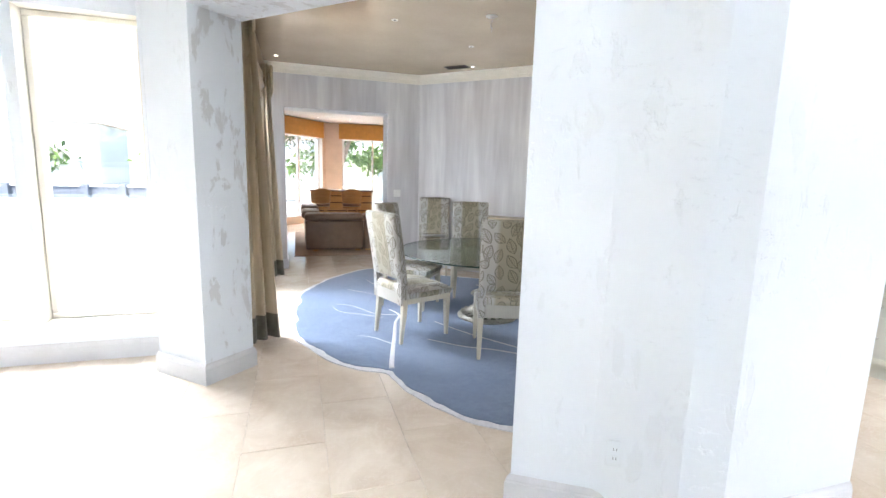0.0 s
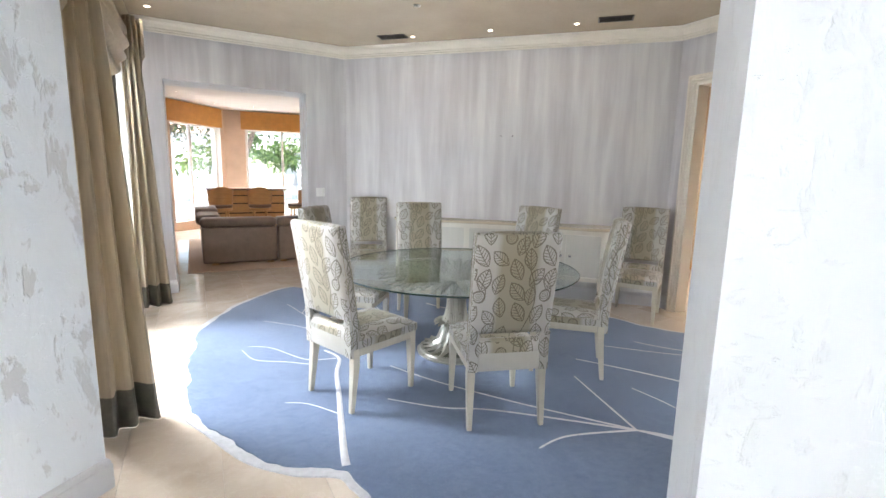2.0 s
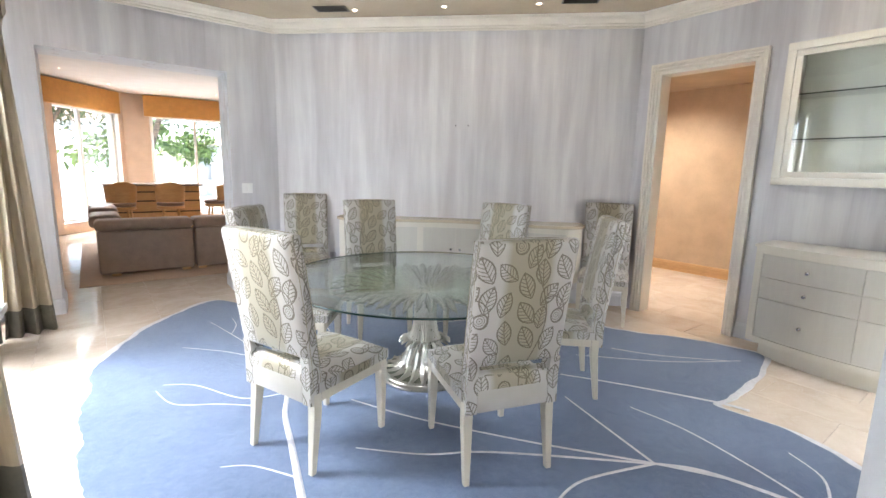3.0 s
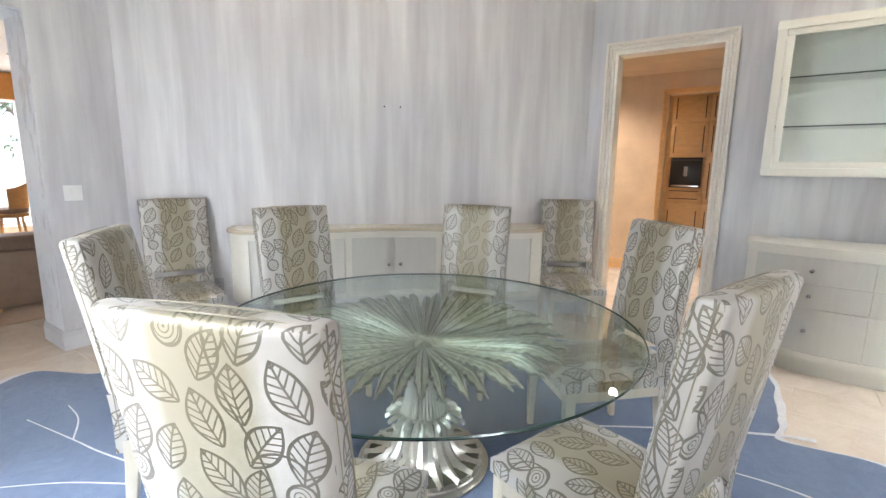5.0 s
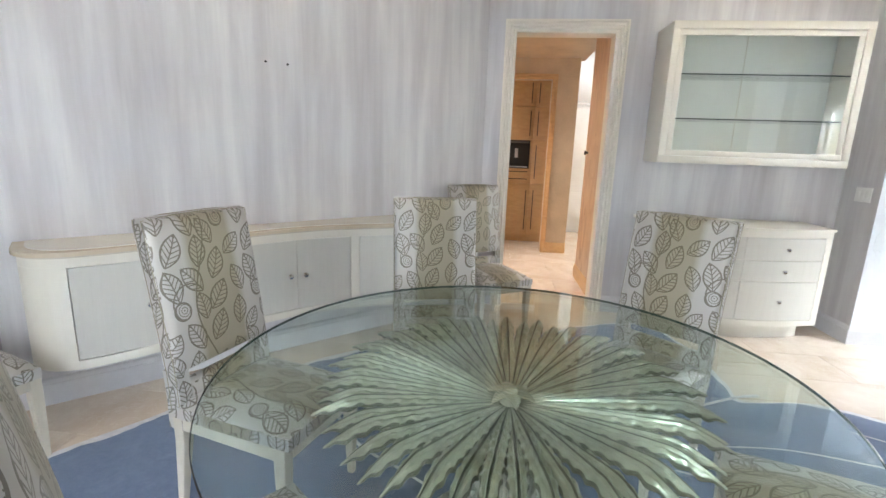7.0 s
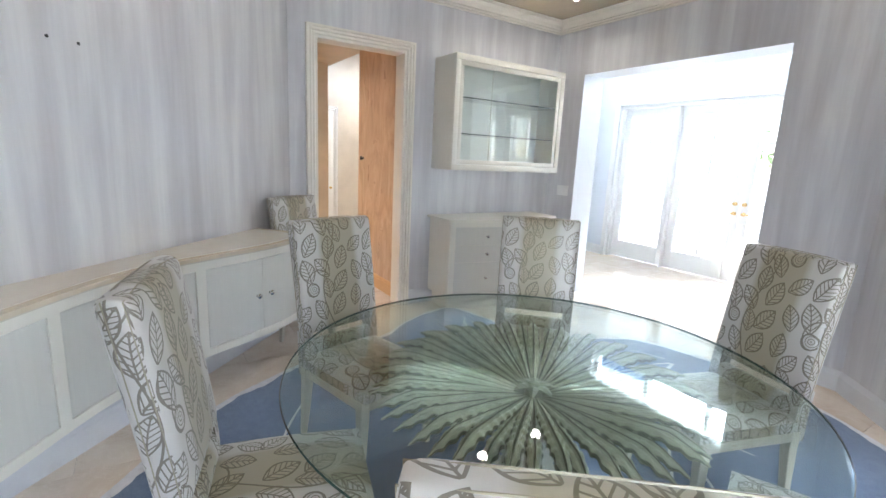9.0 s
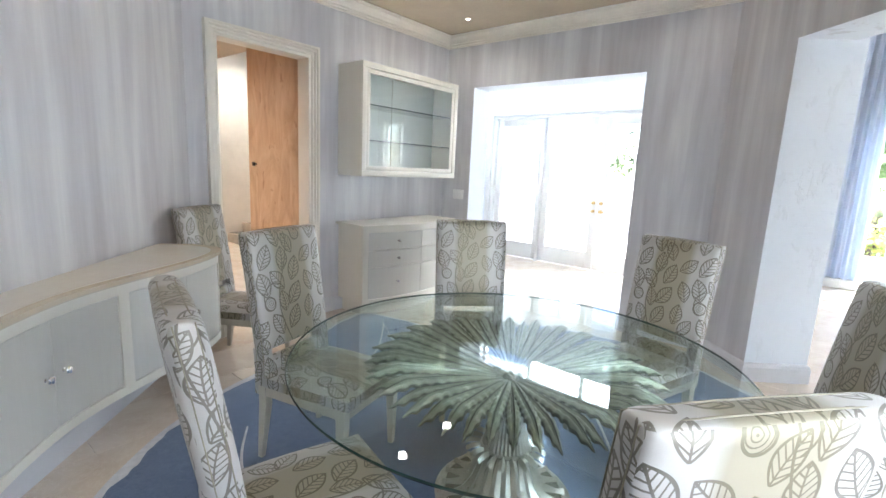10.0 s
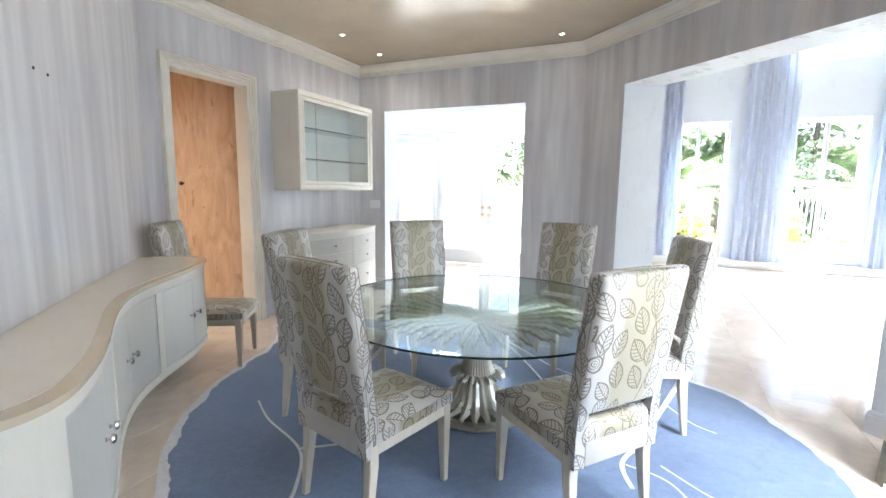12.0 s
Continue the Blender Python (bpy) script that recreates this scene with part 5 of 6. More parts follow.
def drape(name, p, q, z0, z1, folds, depth, mat, parent=None, label="", hem=None, flare=1.0, seed=1, pinch=None, nz=26, skew=0.0):
    """A hanging cloth from p to q with waving folds; pinch(f) gives its width at the height f."""
    rnd = random.Random(seed)
    p, q = Vector(p), Vector(q)
    c, half = (p + q) / 2, (q - p) / 2
    nrm = Vector((-half.y, half.x)).normalized()
    n = folds * 8
    phs = [rnd.uniform(-0.8, 0.8) for _ in range(folds + 2)]
    amp = [rnd.uniform(0.6, 1.2) for _ in range(folds + 2)]
    b = bmesh.new()
    rows = []
    for k in range(nz + 1):
        f = k / nz
        z = z0 + (z1 - z0) * f
        w = pinch(f) if pinch else 1.0 + (flare - 1) * (1 - f)
        row = []
        for i in range(n + 1):
            s = 2 * i / n - 1
            j = min(folds, int(i / 8))
            wob = 0.12 * math.sin(3.1 * f + phs[j]) / folds
            d = depth * amp[j] * math.sin(math.tau * i / 8 + phs[j] * 0.6 * (1 - f)) * (0.55 + 0.45 * (1 - f))
            d += 0.3 * depth * math.sin(2.3 * s + 4 * f)
            x = c + half * (s * w + wob + skew * (1 - f)) + nrm * d
            row.append(b.verts.new((x.x, x.y, z)))
        rows.append(row)
    for r, t2 in zip(rows, rows[1:]):
        for i in range(n):
            b.faces.new((r[i], r[i + 1], t2[i + 1], t2[i]))
    if hem:
        for fc in b.faces:
            if fc.calc_center_median().z < z0 + hem[0]:
                fc.material_index = 1
    ob = part(name, b, mat, parent, label, True, mats=(hem[1],) if hem else ())
    mod = ob.modifiers.new("thickness", "SOLIDIFY")
    mod.thickness = 0.004
    return ob


def dining_curtain(p, q, seed, skew=0.25):
    t = thing("curtain", "champagne silk curtain with an olive velvet hem, gathered aside", "curtain", "dining window curtains")
    drape("panel", p, q, 0.004, 2.92, 3, 0.055, M_SILK, t, "champagne silk panel", hem=(0.17, M_OLIVE), seed=seed,
          pinch=lambda f: 1.0 - 0.70 * f ** 0.8, skew=skew)
    return t


dining_curtain((0.16, 4.04), (0.46, 4.21), 3, 0.35)
dining_curtain((0.12, 6.80), (0.45, 6.91), 8)
t = thing("curtain_lining", "dark olive lining hanging beside the dining window", "curtain")
drape("panel", (0.10, 6.20), (0.15, 6.74), 0.01, 2.85, 3, 0.02, M_OLIVE, t, seed=4)


def swag(y0, y1, drop, seed):
    t = thing("window_swag", "draped champagne silk swag with an olive lining", "swag", "swags over the dining window")
    b = bmesh.new()
    back = bmesh.new()
    rows, rows2 = [], []
    nu, nv = 26, 30
    for i in range(nu + 1):
        u = i / nu
        sag = drop * (0.42 + 0.58 * math.sin(math.pi * u) ** 0.8)
        r, r2 = [], []
        for k in range(nv + 1):
            v = k / nv
            z = 2.915 - sag * v
            out = 0.10 + 0.16 * math.sin(math.pi * u) ** 0.6 * math.sin(math.pi * min(1, v * 0.9 + 0.05)) + 0.020 * math.sin(v * 34 + 1.5 * math.sin(math.pi * u)) * (0.3 + v)
            y = y0 + (y1 - y0) * (u + 0.03 * math.sin(v * 3) * math.cos(math.pi * u))
            r.append(b.verts.new((out + 0.06, y, z)))
            if k > nv * 0.35:
                r2.append(back.verts.new((out + 0.045, y, z - 0.006)))
        rows.append(r)
        rows2.append(r2)
    for m, rr in ((b, rows), (back, rows2)):
        for r, q in zip(rr, rr[1:]):
            for k in range(len(r) - 1):
                m.faces.new((r[k], r[k + 1], q[k + 1], q[k]))
    for nm, m, mt in (("cloth", b, M_SILK), ("lining", back, M_OLIVE)):
        part(nm, m, mt, t, "", True).modifiers.new("thickness", "SOLIDIFY").thickness = 0.003
    return t


swag(4.10, 5.55, 0.62, 1)
swag(5.45, 6.95, 0.68, 2)
for y, L in ((4.06, 0.95), (6.93, 1.0)):
    t = thing("jabot", "pleated silk tail beside the swag, lined in olive", "curtain tail", "swags over the dining window")
    b = bmesh.new()
    rows = []
    for i in range(13):
        u = i / 12
        x, yy = 0.20 + 0.20 * u, y + 0.045 * math.sin(u * 18.8)
        rows.append([b.verts.new((x, yy, 2.915 - L * (1 - 0.65 * u) * k / 6)) for k in range(7)])
    for r, q in zip(rows, rows[1:]):
        for k in range(6):
            b.faces.new((r[k], r[k + 1], q[k + 1], q[k]))
    part("pleats", b, M_SILK, t, "", True, ).modifiers.new("thickness", "SOLIDIFY").thickness = 0.004
tagged(boxed("curtain_pelmet", (0.003, 0.30, 3.98, 7.36, 2.918, 2.928), M_SILK, bevel=0.002), "narrow silk-covered board above the dining window", "pelmet")

for x0, x1, sd in ((1.20, 1.62, 4), (-0.60, 0.16, 7), (-2.05, -1.76, 9), (-4.2, -3.5, 5)):
    t = thing("foyer_curtain", "tall pale blue striped silk curtain that pools on the floor", "curtain", "foyer curtains")
    drape("panel", (x0, -3.08), (x1, -3.08), 0.005, 4.3, 7 if x1 - x0 > 0.5 else 4, 0.06, M_BLUECUR, t, "", flare=1.18, seed=sd, nz=20)
for p, q, sd in (((-3.05, 3.92), (-3.5, 3.92), 6),):
    t = thing("foyer_curtain", "tall pale blue striped silk curtain that pools on the floor", "curtain", "foyer curtains")
    drape("panel", p, q, 0.005, 3.2, 4, 0.05, M_BLUECUR, t, "", flare=1.1, seed=sd, nz=16)

# ---- front doors ----


def glazed_door(name, x0, x1, label, handle=None, blind=False):
    t = thing(name, label, "door", "front doors", at=(x0, -1.07, 0.0))
    w = x1 - x0
    y0, y1 = -0.022, 0.022
    for n, d in (("stile", (0, 0.11, 0.01, 2.40)), ("stile", (w - 0.11, w, 0.01, 2.40)), ("rail_top", (0.11, w - 0.11, 2.28, 2.40)), ("rail_bottom", (0.11, w - 0.11, 0.01, 0.28))):
        boxed(n, (d[0], d[1], y0, y1, d[2], d[3]), M_WHITE, t, 0.003)
    for i in range(1, 5):
        z = 0.28 + 2.0 * i / 5
        boxed("glazing_bar", (0.11, w - 0.11, -0.015, 0.015, z - 0.011, z + 0.011), M_WHITE, t)
    boxed("glazing_bar", (w / 2 - 0.011, w / 2 + 0.011, -0.014, 0.014, 0.28, 2.28), M_WHITE, t)
    g = boxed("pane", (0.105, w - 0.105, -0.003, 0.003, 0.275, 2.285), M_GLASS, t)
    g.visible_shadow = False
    if blind:
        boxed("sheer_blind", (0.10, w - 0.10, -0.030, -0.027, 0.27, 2.29), M_SHEER, t, label="sheer white blind stretched over the glass")
    if handle is not None:
        for z, r in ((0.95, 0.017), (1.08, 0.02)):
            b = bmesh.new()
            lathe(b, [(0.026, 0.0), (0.026, 0.006), (0.010, 0.010), (0.010, 0.03), (r, 0.035), (r, 0.05), (0.001, 0.056)], 20)
            part("door_knob", b, M_BRASS, t, "satin brass", True).matrix_basis = pose(handle, 0.022, z, -90, 0, 0)
        b = bmesh.new()
        tube(b, [(0, 0, 0.045), (0.06 if handle < w / 2 else -0.06, 0, 0.048), (0.11 if handle < w / 2 else -0.11, 0, 0.045)], 0.009, 8)
        part("lever", b, M_BRASS, t, "satin brass", True).matrix_basis = pose(handle, 0.022, 0.95, -90, 0, 0)
    return t


glazed_door("fixed_door", 5.435, 6.37, "white fixed glazed panel with a sheer blind beside the front doors", blind=True)
glazed_door("front_door", 4.445, 5.415, "closed white glazed front door with a brass lever and a sheer blind", 0.055, True)
glazed_door("front_door", 3.47, 4.435, "closed white glazed front door with a brass lever and bolt", 0.91)
for x0, x1 in ((3.423, 3.467), (5.417, 5.433), (6.372, 6.417)):
    boxed("door_frame", (x0, x1, -1.12, -0.965, 0.0, 2.405), M_WHITE, bevel=0.003)["kind"] = "structure"
boxed("door_head", (3.423, 6.417, -1.12, -0.965, 2.407, 2.447), M_WHITE)["kind"] = "structure"
for d in ((3.34, 3.42, 0, 2.54), (6.42, 6.50, 0, 2.54), (3.421, 6.419, 2.452, 2.54)):
    boxed("trim_front_doors", (d[0], d[1], -0.949, -0.915, d[2], d[3]), M_WHITE, bevel=0.006)["kind"] = "structure"

# ---- hall and kitchen seen through the east door ----
t = thing("tall_oven_unit", "honey wood tall kitchen unit with a built-in black coffee machine", "cabinet", at=(8.75, 4.10, 0))
boxed("body", (0.03, 0.6, -0.64, 0.66, 0.1, 2.55), M_MAPLE, t)
boxed("plinth", (0.06, 0.6, -0.64, 0.66, 0.0, 0.098), M_MAPLE, t)
for y0, y1 in ((-0.64, -0.205), (-0.20, 0.29), (0.295, 0.66)):
    middle = y0 == -0.20
    for z0, z1 in ((0.11, 0.95), (1.642, 2.14), (2.145, 2.54)) + (() if middle else ((0.955, 1.637),)):
        d = boxed("cabinet_door", (0.0, 0.019, y0, y1, z0, z1), M_MAPLE, t, 0.003)
        for hy in (y0 + 0.055, y1 - 0.055):
            boxed("bar_handle", (-0.03, -0.018, hy - 0.006, hy + 0.006, (z0 + z1) / 2 - 0.38 * (z1 - z0), (z0 + z1) / 2 + 0.38 * (z1 - z0)), M_DARK, d, 0.003)
    if middle:
        for z0, z1 in ((0.955, 1.06), (1.065, 1.18)):
            d = boxed("drawer_front", (0.0, 0.019, y0, y1, z0, z1), M_MAPLE, t, 0.003)
            boxed("bar_handle", (-0.03, -0.018, y0 + 0.05, y1 - 0.05, (z0 + z1) / 2 + 0.012, (z0 + z1) / 2 + 0.024), M_DARK, d, 0.003)
cm = boxed("coffee_machine", (-0.012, 0.019, -0.165, 0.255, 1.19, 1.63), M_BLACKGLASS, t, 0.004, "black built-in coffee machine")
boxed("outlet_spout", (-0.022, -0.013, 0.02, 0.07, 1.36, 1.50), M_GREYPLATE, cm, 0.004)
boxed("drip_tray", (-0.022, -0.013, -0.14, 0.23, 1.205, 1.225), M_STEEL, cm)
boxed("control_strip", (-0.016, -0.0125, -0.155, 0.245, 1.585, 1.615), M_VENT, cm)
wall("wall_kitchen_back", (9.4, 7.2), (9.4, 3.63), -0.1, 0, 2.7, M_HALL)
wall("wall_kitchen_north", (8.16, 5.6), (9.4, 5.6), -0.1, 0, 2.7, M_HALL)
t = thing("panelled_door", "closed white two-panel door at the end of the passage", "door", at=(9.985, 2.96, 0))
boxed("leaf", (-0.02, 0.0, -0.34, 0.34, 0.005, 2.245), M_WHITE, t, 0.003)
for z0, z1 in ((0.15, 0.75), (0.95, 2.10)):
    fr = boxed("panel_moulding", (-0.030, -0.0205, -0.25, 0.25, z0, z1), M_WHITE, t, 0.006)
    boxed("panel", (-0.036, -0.0305, -0.21, 0.21, z0 + 0.04, z1 - 0.04), M_WHITE, fr, 0.004)
b = bmesh.new()
lathe(b, [(0.02, 0), (0.01, 0.02), (0.025, 0.04), (0.001, 0.055)], 14)
part("door_knob", b, M_BRASS, t, "", True).matrix_basis = pose(-0.02, -0.28, 0.85, 0, -90, 0)
t = thing("staircase", "pale stone stair with white risers at the end of the passage", "stairs", at=(8.9, 0.3, 0))
for i in range(5):
    boxed("step", (0.0, 1.09, 1.6 - 0.28 * i, 1.6 - 0.28 * i + 0.30, 0.0 if i == 0 else 0.17 * i, 0.17 * (i + 1)), M_MARBLE, t, 0.006)
vent(9.3, 2.5, 0, z=3.4)
# downlights added to brighten hall, passage and kitchen, at made-up spots
for x, y, z, w in ((9.3, 1.9, 3.4, 45), (8.2, 2.6, 3.4, 40), (6.5, 4.4, HH, 16), (7.2, 5.3, HH, 40), (6.2, 5.6, HH, 12), (8.45, 5.0, 2.62, 20)):
    downlight(x, y, z, watts=w)

# ---- living room ----


def make_sofa():
    t = thing("sectional_sofa", "brown-taupe leather sectional sofa with thick rolled cushions, seen from behind", "sofa", at=(0, 0, 0))
    for n, x0, x1 in (("back_section", 0.83, 1.905), ("back_section", 1.925, 3.3)):
        boxed(n, (x0, x1, 8.93, 9.16, 0.045, 0.60), M_TAUPE, t, 0.03, seg=3)
        boxed("back_cushion", (x0 - 0.02, x1 + 0.005, 8.90, 9.27, 0.595, 0.735), M_TAUPE, t, 0.06, seg=4)
        boxed("seat_cushion", (x0 + 0.01, x1 - 0.01, 9.17, 9.95, 0.20, 0.44), M_TAUPE, t, 0.06, seg=3)
    boxed("arm_section", (0.83, 1.06, 9.17, 11.0, 0.045, 0.60), M_TAUPE, t, 0.03, seg=3)
    boxed("arm_cushion", (0.76, 1.12, 9.28, 10.1, 0.595, 0.76), M_TAUPE, t, 0.065, seg=4)
    boxed("arm_cushion", (0.76, 1.12, 10.12, 11.02, 0.595, 0.80), M_TAUPE, t, 0.065, seg=4)
    for x, y in ((1.0, 9.0), (1.8, 9.0), (2.0, 9.0), (3.2, 9.0), (1.0, 10.9)):
        boxed("foot", (x - 0.05, x + 0.05, y - 0.04, y + 0.04, 0.0125, 0.046), M_MAPLE, t)
    return t


make_sofa()
boxed("living_room_rug", (0.62, 4.2, 8.50, 12.2, 0.0, 0.012), M_LIVRUG, bevel=0.004)
tagged(bpy.data.objects["living_room_rug"], "flat sand-coloured carpet under the leather sofa", "rug")
t = thing("bar_counter", "honey maple bar counter with a dark top and inlaid bands", "bar", at=(1.0, 12.75, 0))
boxed("front_panel", (0.05, 1.65, 0.0, 0.55, 0.0, 1.02), M_MAPLE, t, 0.01)
boxed("counter_top", (0.0, 1.72, -0.06, 0.62, 1.022, 1.06), M_TAUPE, t, 0.01)
for z in (0.90, 0.72, 0.50):
    boxed("inlay_band", (0.05, 1.65, -0.006, -0.001, z - 0.012, z + 0.012), M_DARK, t)


def bar_stool(x, y, rz):
    t = thing("bar_stool", "swivel bar stool with a curved honey wood back", "bar stool", "stools at the bar", at=(x, y, 0), rz=rz)
    b = bmesh.new()
    rows = []
    for i in range(13):
        a = radians(-75 + 150 * i / 12)
        zt = 1.10 - 0.05 * abs(math.sin(a)) ** 3 + 0.02 * math.cos(3 * a)
        rows.append([b.verts.new((r * math.sin(a), -r * math.cos(a), z)) for r, z in ((0.25, 0.74), (0.27, zt), (0.25, zt), (0.23, 0.74))])
    for r, q in zip(rows, rows[1:]):
        for j in range(4):
            b.faces.new((r[j], q[j], q[(j + 1) % 4], r[(j + 1) % 4]))
    b.faces.new(rows[0])
    b.faces.new(rows[-1][::-1])
    part("curved_back", b, M_MAPLE, t, "", True)
    b = bmesh.new()
    lathe(b, [(0.2, 0.66), (0.235, 0.67), (0.24, 0.72), (0.2, 0.75), (0.01, 0.76)], 24)
    part("seat", b, M_TAUPE, t, "", True)
    b = bmesh.new()
    lathe(b, [(0.22, 0.60), (0.235, 0.61), (0.235, 0.655), (0.2, 0.66)], 24)
    part("seat_ring", b, M_MAPLE, t, "", True)
    for k in range(4):
        a = radians(45 + 90 * k)
        b = bmesh.new()
        tube(b, [(0.17 * math.cos(a), 0.17 * math.sin(a), 0.61), (0.24 * math.cos(a), 0.24 * math.sin(a), 0.0)], 0.02, 8)
        part("leg", b, M_MAPLE, t, "", True)
    return t


bar_stool(1.25, 12.25, 8)
bar_stool(2.05, 12.25, -4)
bar_stool(2.95, 12.6, 65)
# valances over the bay windows
for nm, p, q in (("valance", (0.05, 13.20), (1.50, 14.85)), ("valance", (1.95, 14.86), (3.95, 14.60))):
    P, Q = Vector(p), Vector(q)
    u = (Q - P).normalized()
    w = Vector((u.y, -u.x))
    b = bmesh.new()
    prism(b, [tuple(P), tuple(Q), tuple(Q - w * 0.14), tuple(P - w * 0.14)], 2.56, 3.02)
    tagged(part(nm, b, M_VALANCE), "flat amber fabric valance above the bay window", "valance", "living room valances")
for x, y in ((0.55, 12.6), (1.3, 13.9), (2.2, 14.0), (3.3, 13.8), (1.9, 10.5), (3.3, 11.5)):
    downlight(x, y, LH, watts=7.0)
vent(3.5, 12.8, 0, 0.5, 0.2, z=LH)
vent(0.9, 10.6, 0, 0.4, 0.16, z=LH)

# ---- planting and far things outdoors ----


def crown_mesh(name, centre, size, n, leaf, mat, parent, seed, flat=1.0, label=""):
    """A loose cloud of small bent leaves in clumps."""
    rnd = random.Random(seed)
    clumps = []
    for _ in range(max(6, n // 160)):
        v = Vector((rnd.gauss(0, 0.42), rnd.gauss(0, 0.42), rnd.gauss(0, 0.36)))
        clumps.append((v, rnd.uniform(0.14, 0.34)))
    vs, fs = [], []
    for _ in range(n):
        c, r = rnd.choice(clumps)
        v = c + Vector((rnd.gauss(0, r), rnd.gauss(0, r), rnd.gauss(0, r * 0.7)))
        o = Vector((centre[0] + v.x * size[0], centre[1] + v.y * size[1], centre[2] + v.z * size[2]))
        d = Vector((rnd.gauss(0, 1), rnd.gauss(0, 1), rnd.gauss(-0.2, 0.7))).normalized()
        s = d.cross(Vector((rnd.random(), rnd.random(), rnd.random() + 0.1))).normalized()
        L = leaf * rnd.uniform(0.6, 1.3)
        k = len(vs)
        dr = Vector((0, 0, -0.18 * L))
        vs += [o, o + d * L * 0.5 + s * L * 0.2 * flat, o + d * L + dr, o + d * L * 0.5 - s * L * 0.2 * flat]
        fs += [(k, k + 1, k + 2), (k, k + 2, k + 3)]
    me = bpy.data.meshes.new(name)
    me.from_pydata([tuple(v) for v in vs], [], fs)
    me.materials.append(mat)
    ob = new(name, me)
    ob.parent = parent
    if label:
        ob["label"] = label
    return ob


def tree(x, y, h, spread, seed, leaves=5200):
    t = thing("tree", "broad shade tree with several grey limbs and a loose green crown", "tree", at=(x, y, -0.2))
    rnd = random.Random(seed)
    b = bmesh.new()
    fork = h * 0.30
    tube(b, [(0, 0, 0), (0.05, 0.02, fork * 0.5), (0.0, 0.0, fork)], 0.24, 10, taper=lambda f: 1.2 - 0.4 * f)
    for k in range(6):
        a = math.tau * k / 6 + rnd.uniform(-0.3, 0.3)
        r = spread * rnd.uniform(0.35, 0.6)
        tube(b, [(0, 0, fork * 0.8), (0.35 * r * math.cos(a), 0.35 * r * math.sin(a), fork + (h - fork) * 0.3),
                 (r * math.cos(a), r * math.sin(a), fork + (h - fork) * rnd.uniform(0.6, 0.85))], 0.13, 7, taper=lambda f: 1.1 - 0.85 * f)
    part("trunk", b, M_BARK, t, "", True)
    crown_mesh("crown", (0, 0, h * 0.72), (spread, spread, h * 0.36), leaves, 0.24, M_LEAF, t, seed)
    return t


def palm(x, y, h, seed, size=1.5):
    t = thing("palm", "palm with long arching green fronds", "palm tree", "palms in the garden", at=(x, y, -0.2))
    rnd = random.Random(seed)
    b = bmesh.new()
    tube(b, [(0, 0, 0), (0.06, 0.03, h * 0.5), (0.0, 0.05, h)], 0.09, 9, taper=lambda f: 1.25 - 0.4 * f + 0.05 * math.sin(f * 60))
    part("trunk", b, M_BARK, t, "", True)
    for k in range(15):
        a = math.tau * k / 15 + rnd.uniform(-0.2, 0.2)
        up = rnd.uniform(0.1, 1.0)
        L = size * rnd.uniform(0.8, 1.2)
        vs, fs = [], []
        for i in range(26):
            f = (i + 1) / 26
            r = L * f
            z = h + L * (up * f - (0.55 + 0.5 * up) * f * f)
            o = Vector((r * math.cos(a), r * math.sin(a), z))
            side = Vector((-math.sin(a), math.cos(a), 0))
            fw = Vector((math.cos(a), math.sin(a), -0.5))
            ll = L * 0.34 * math.sin(math.pi * min(1, f * 0.9 + 0.12))
            for s in (-1, 1):
                q = len(vs)
                tip = o + side * s * ll * 0.85 + fw * ll * 0.45 + Vector((0, 0, -0.25 * ll))
                vs += [o, o + fw * 0.035, tip]
                fs.append((q, q + 1, q + 2))
        me = bpy.data.meshes.new("frond")
        me.from_pydata([tuple(v) for v in vs], [], fs)
        me.materials.append(M_PALM)
        o = new("frond", me)
        o.parent = t
    return t


def bush(x, y, w, h, seed, mat, label, n=900, leaf=0.13):
    t = thing("shrub", label, "shrub", "garden shrubs", at=(x, y, -0.2))
    b = bmesh.new()
    rnd = random.Random(seed)
    for _ in range(7):
        a, r = rnd.uniform(0, 6.28), w * rnd.uniform(0.1, 0.4)
        tube(b, [(0, 0, 0), (r * math.cos(a), r * math.sin(a), h * 0.8)], 0.012, 5)
    part("stems", b, M_BARK, t, "", True)
    crown_mesh("foliage", (0, 0, h * 0.6), (w, w, h * 0.6), n, leaf, mat, t, seed, 1.6)
    return t


tree(2.6, 23.0, 7.0, 3.6, 11)
tree(-0.8, 27.0, 6.5, 3.4, 12, 4200)
tree(8.0, 30.0, 7.0, 4.0, 13, 3600)
for i, (x, y, h) in enumerate(((1.2, -9.4, 1.9), (0.2, -9.9, 2.5), (-1.2, -9.2, 1.8), (-2.3, -9.6, 2.3), (2.6, -9.8, 2.4), (-3.8, -9.9, 2.8), (-0.6, -11.0, 3.8), (-3.0, -11.4, 4.2), (1.6, -11.2, 3.4), (-5.2, -10.4, 2.6))):
    palm(x, y, h, 20 + i, 1.6)
palm(3.9, -7.5, 1.9, 41, 0.8)
for i, (x, y, h) in enumerate(((0.85, -6.9, 1.5), (-0.9, -7.2, 1.9), (-2.1, -7.0, 1.6), (0.0, -7.4, 2.0))):
    palm(x, y, h, 60 + i, 1.25)
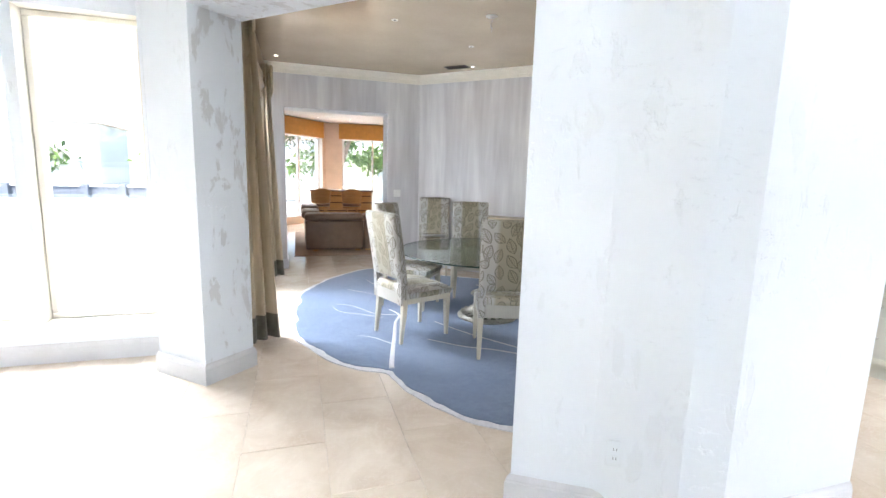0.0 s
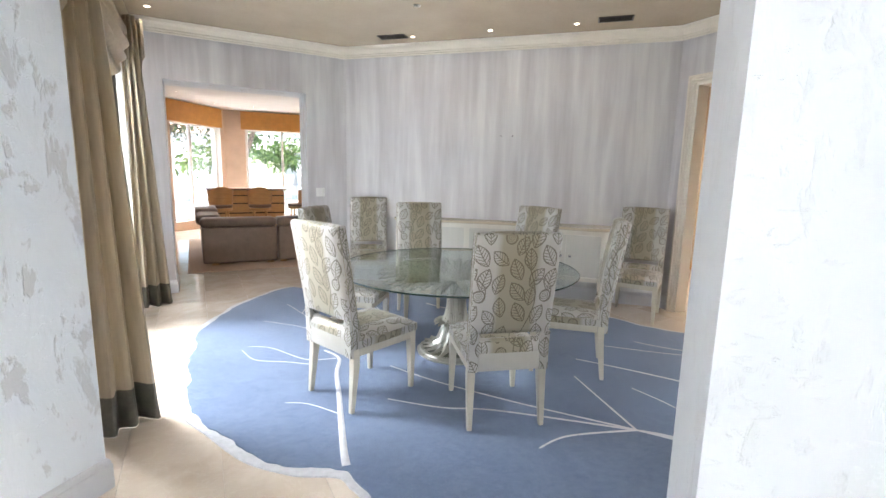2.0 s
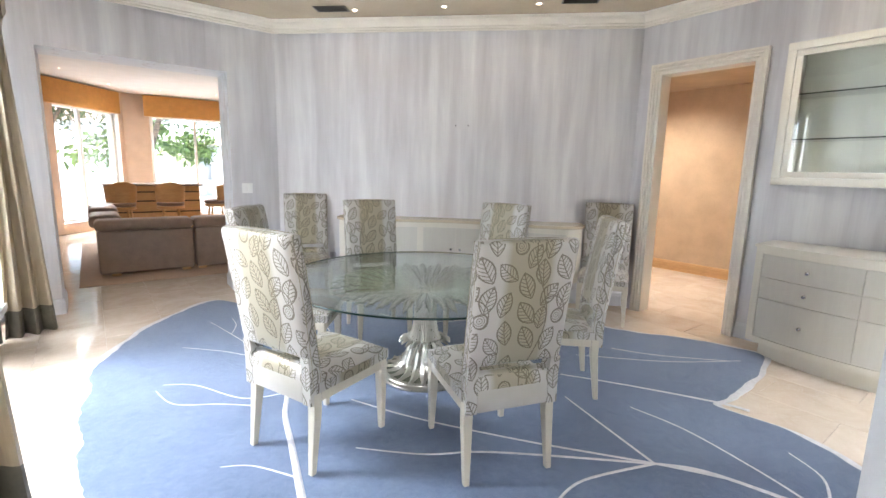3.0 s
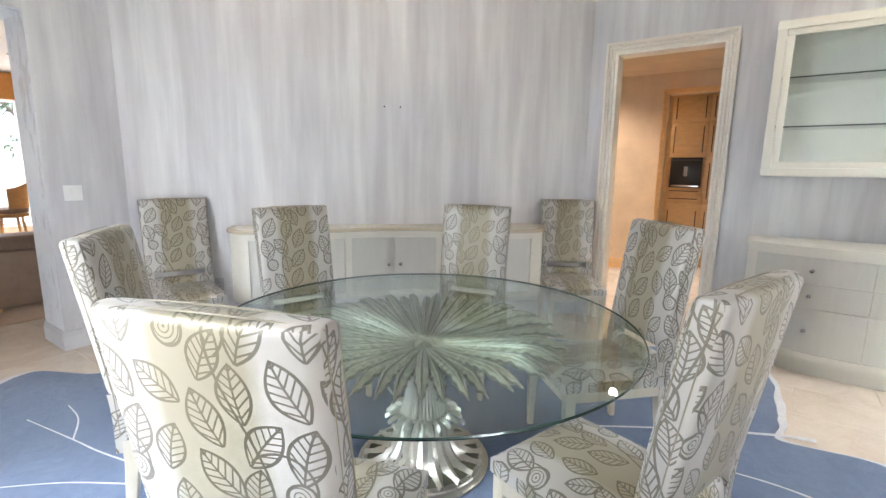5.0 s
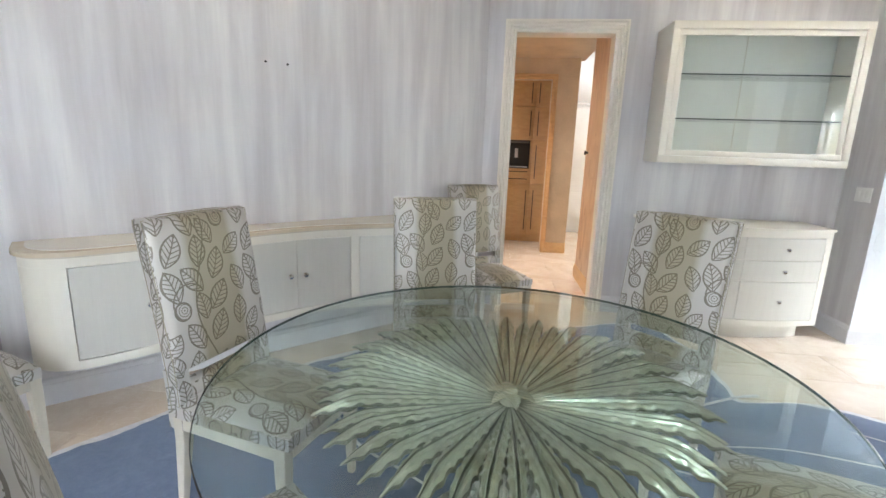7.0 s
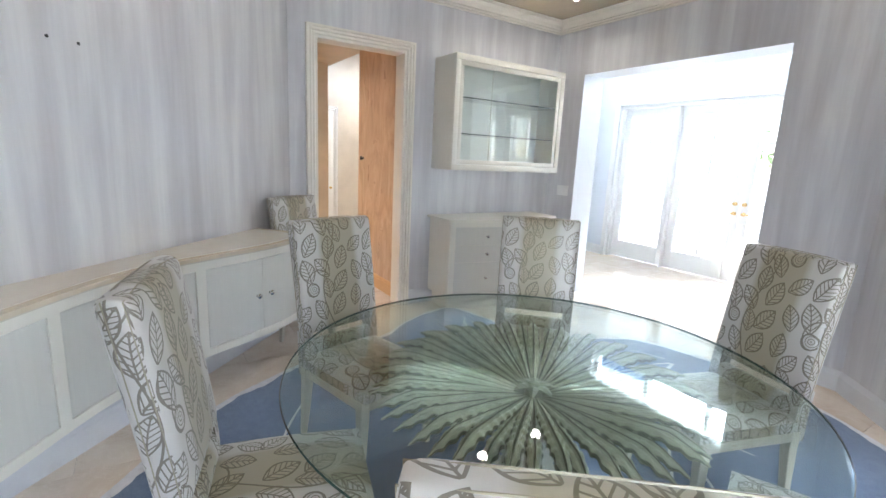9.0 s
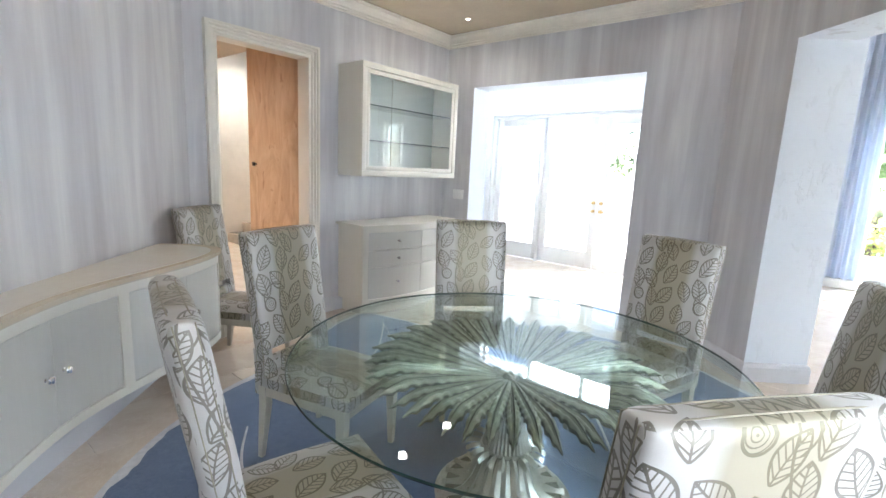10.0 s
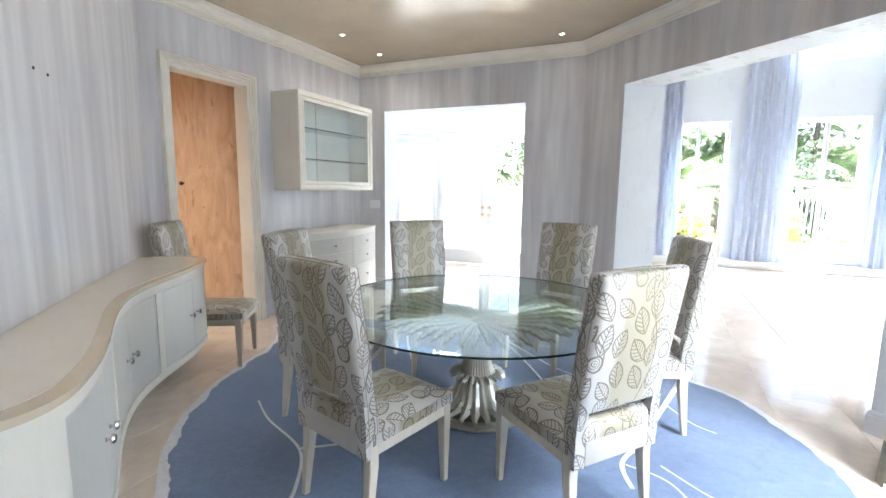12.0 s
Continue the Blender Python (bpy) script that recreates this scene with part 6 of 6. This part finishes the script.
for i, (x, y, w, h, m) in enumerate(((0.7, -5.1, 0.36, 1.15, 1), (-1.15, -5.2, 0.34, 1.0, 1), (-1.9, -5.0, 0.5, 0.6, 0), (1.3, -5.2, 0.35, 0.6, 0), (4.0, -6.8, 0.4, 0.6, 1), (3.2, -9.0, 0.6, 1.2, 0), (-3.0, -5.2, 0.5, 0.8, 0), (-1.7, -6.5, 0.7, 1.9, 2))):
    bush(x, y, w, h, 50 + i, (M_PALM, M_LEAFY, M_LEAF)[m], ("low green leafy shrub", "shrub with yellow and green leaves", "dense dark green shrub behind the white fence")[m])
tagged(boxed("garden_wall", (-16, 16, -8.6, -8.35, -0.2, 1.50), M_HOUSE, bevel=0.01), "low white rendered garden wall with palms behind", "wall")
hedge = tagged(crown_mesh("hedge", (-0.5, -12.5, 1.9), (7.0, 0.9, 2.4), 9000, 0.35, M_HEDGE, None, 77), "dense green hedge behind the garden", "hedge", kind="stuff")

t = thing("garden_fence", "white garden fence with crossed top panels and upright pickets", "fence", at=(-1.35, -5.75, -0.2))
FZ = 0.55
for z in (0.0, 0.95, 1.30):
    boxed("rail", (-0.6, 0.6, -0.02, 0.02, z + FZ, z + FZ + 0.04), M_WHITE, t)
for x in (-0.6, 0.0, 0.6):
    boxed("post", (x - 0.03, x + 0.03, -0.03, 0.03, 0.0, FZ + 1.36), M_WHITE, t)
for i in range(13):
    x = -0.6 + 0.1 * i
    boxed("picket", (x - 0.012, x + 0.012, -0.012, 0.012, FZ + 0.04, FZ + 0.95), M_WHITE, t)
for i in range(2):
    x0 = -0.6 + 0.6 * i
    for a, c in ((x0, x0 + 0.6), (x0 + 0.6, x0)):
        b = bmesh.new()
        tube(b, [(a, 0, FZ + 0.98), (c, 0, FZ + 1.31)], 0.016, 4)
        part("cross_brace", b, M_WHITE, t)

# canal's far bank
t = thing("sea_wall", "low blue-grey timber bulkhead along the far bank", "sea wall", at=(-34, 14, -0.2))
boxed("wall", (-60, 30, 20, 20.6, 0.0, 0.50), M_NAVY, t)
boxed("cap", (-60, 30, 19.9, 20.7, 0.501, 0.58), M_HOUSE, t)
for i in range(46):
    boxed("piling", (-60 + 2 * i, -59.6 + 2 * i, 19.7, 19.98, 0.0, 0.66), M_NAVY, t)


def far_house(x, y, w, d, h, seed):
    t = thing("house", "pale rendered waterfront house with a terracotta roof", "house", "houses across the water", at=(x, y, -0.2))
    boxed("wall", (-w / 2, w / 2, -d / 2, d / 2, 0, h), M_HOUSE, t)
    b = bmesh.new()
    e = 0.6
    lo = [b.verts.new(p) for p in ((-w / 2 - e, -d / 2 - e, h), (w / 2 + e, -d / 2 - e, h), (w / 2 + e, d / 2 + e, h), (-w / 2 - e, d / 2 + e, h))]
    hi = [b.verts.new(p) for p in ((-w / 2 + d / 2, 0, h + 2.2), (w / 2 - d / 2, 0, h + 2.2))]
    b.faces.new(lo[::-1])
    b.faces.new((lo[0], lo[1], hi[1], hi[0]))
    b.faces.new((lo[1], lo[2], hi[1]))
    b.faces.new((lo[2], lo[3], hi[0], hi[1]))
    b.faces.new((lo[3], lo[0], hi[0]))
    part("roof", b, M_ROOF, t)
    k = int(w / 3)
    for i in range(k):
        for z in (0.9, 3.9)[: 1 if h < 5 else 2]:
            xx = -w / 2 + w * (i + 0.5) / k
            wn_ = boxed("window", (xx - 0.7, xx + 0.7, -d / 2 - 0.05, -d / 2 - 0.005, z, z + 1.5), M_WHITE, t)
            boxed("pane", (xx - 0.6, xx + 0.6, -d / 2 - 0.07, -d / 2 - 0.052, z + 0.1, z + 1.4), M_FARPANE, wn_)
    return t


far_house(-30, 62, 22, 9, 6.2, 1)
far_house(-2, 72, 20, 9, 6.2, 2)
far_house(24, 70, 22, 9, 4.2, 3)
far_house(-62, 50, 22, 9, 6.2, 4)
for i in range(14):
    x = -80 + i * 9 + (i * 37 % 5)
    tagged(crown_mesh("far_foliage", (x, 55 + (i * 53 % 9), 3.0), (3.2, 3.0, 2.4), 700, 0.8, M_HEDGE, None, 90 + i), "distant green trees on the far bank", "trees", kind="stuff")

# ---- marble floor tiles, laid in a running pattern ----
TX, TY, JT = 0.435, 0.90, 0.003
FLOOR = tagged(new("floor"), kind="structure")


def tile_mesh(w, d):
    b = bmesh.new()
    box(b, -w / 2, w / 2, -d / 2, d / 2, -0.02, 0.0)
    top = [e for e in b.edges if all(v.co.z > -0.001 for v in e.verts)]
    bmesh.ops.bevel(b, geom=top, offset=0.0012, segments=1, affect="EDGES")
    bmesh.ops.recalc_face_normals(b, faces=b.faces)
    me = bpy.data.meshes.new("floor_tile")
    b.to_mesh(me)
    b.free()
    me.materials.append(M_MARBLE)
    return me


TILE = tile_mesh(TX - JT, TY - JT)
near = []
for i in range(-14, 26):
    for j in range(-5, 18):
        cx = 0.38 + TX * (i + 0.5)
        cy = 2.39 + TY * (j + 0.5) + (0.45 if i % 2 else 0.0)
        d = math.hypot(cx - 1.6, cy - 3.6)
        if -6 < cx < 10.9 and -3.3 < cy < 15.2:
            near.append((d, cx, cy))
near.sort()
for d, cx, cy in near[:300]:
    o = new("tile", TILE)
    o.location = (cx, cy, 0)
    o.parent = FLOOR
vs, fs = [], []
hw, hd = (TX - JT) / 2, (TY - JT) / 2
for d, cx, cy in near[300:]:
    k = len(vs)
    vs += [(cx + a * hw, cy + c * hd, z) for z in (-0.02, 0.0) for a, c in ((-1, -1), (1, -1), (1, 1), (-1, 1))]
    fs += [(k, k + 3, k + 2, k + 1), (k + 4, k + 5, k + 6, k + 7), (k, k + 1, k + 5, k + 4), (k + 1, k + 2, k + 6, k + 5), (k + 2, k + 3, k + 7, k + 6), (k + 3, k, k + 4, k + 7)]
me = bpy.data.meshes.new("far_tiles")
me.from_pydata(vs, [], fs)
me.materials.append(M_MARBLE)
far = new("far_tiles", me)
far.parent = FLOOR
far["kind"] = "stuff"
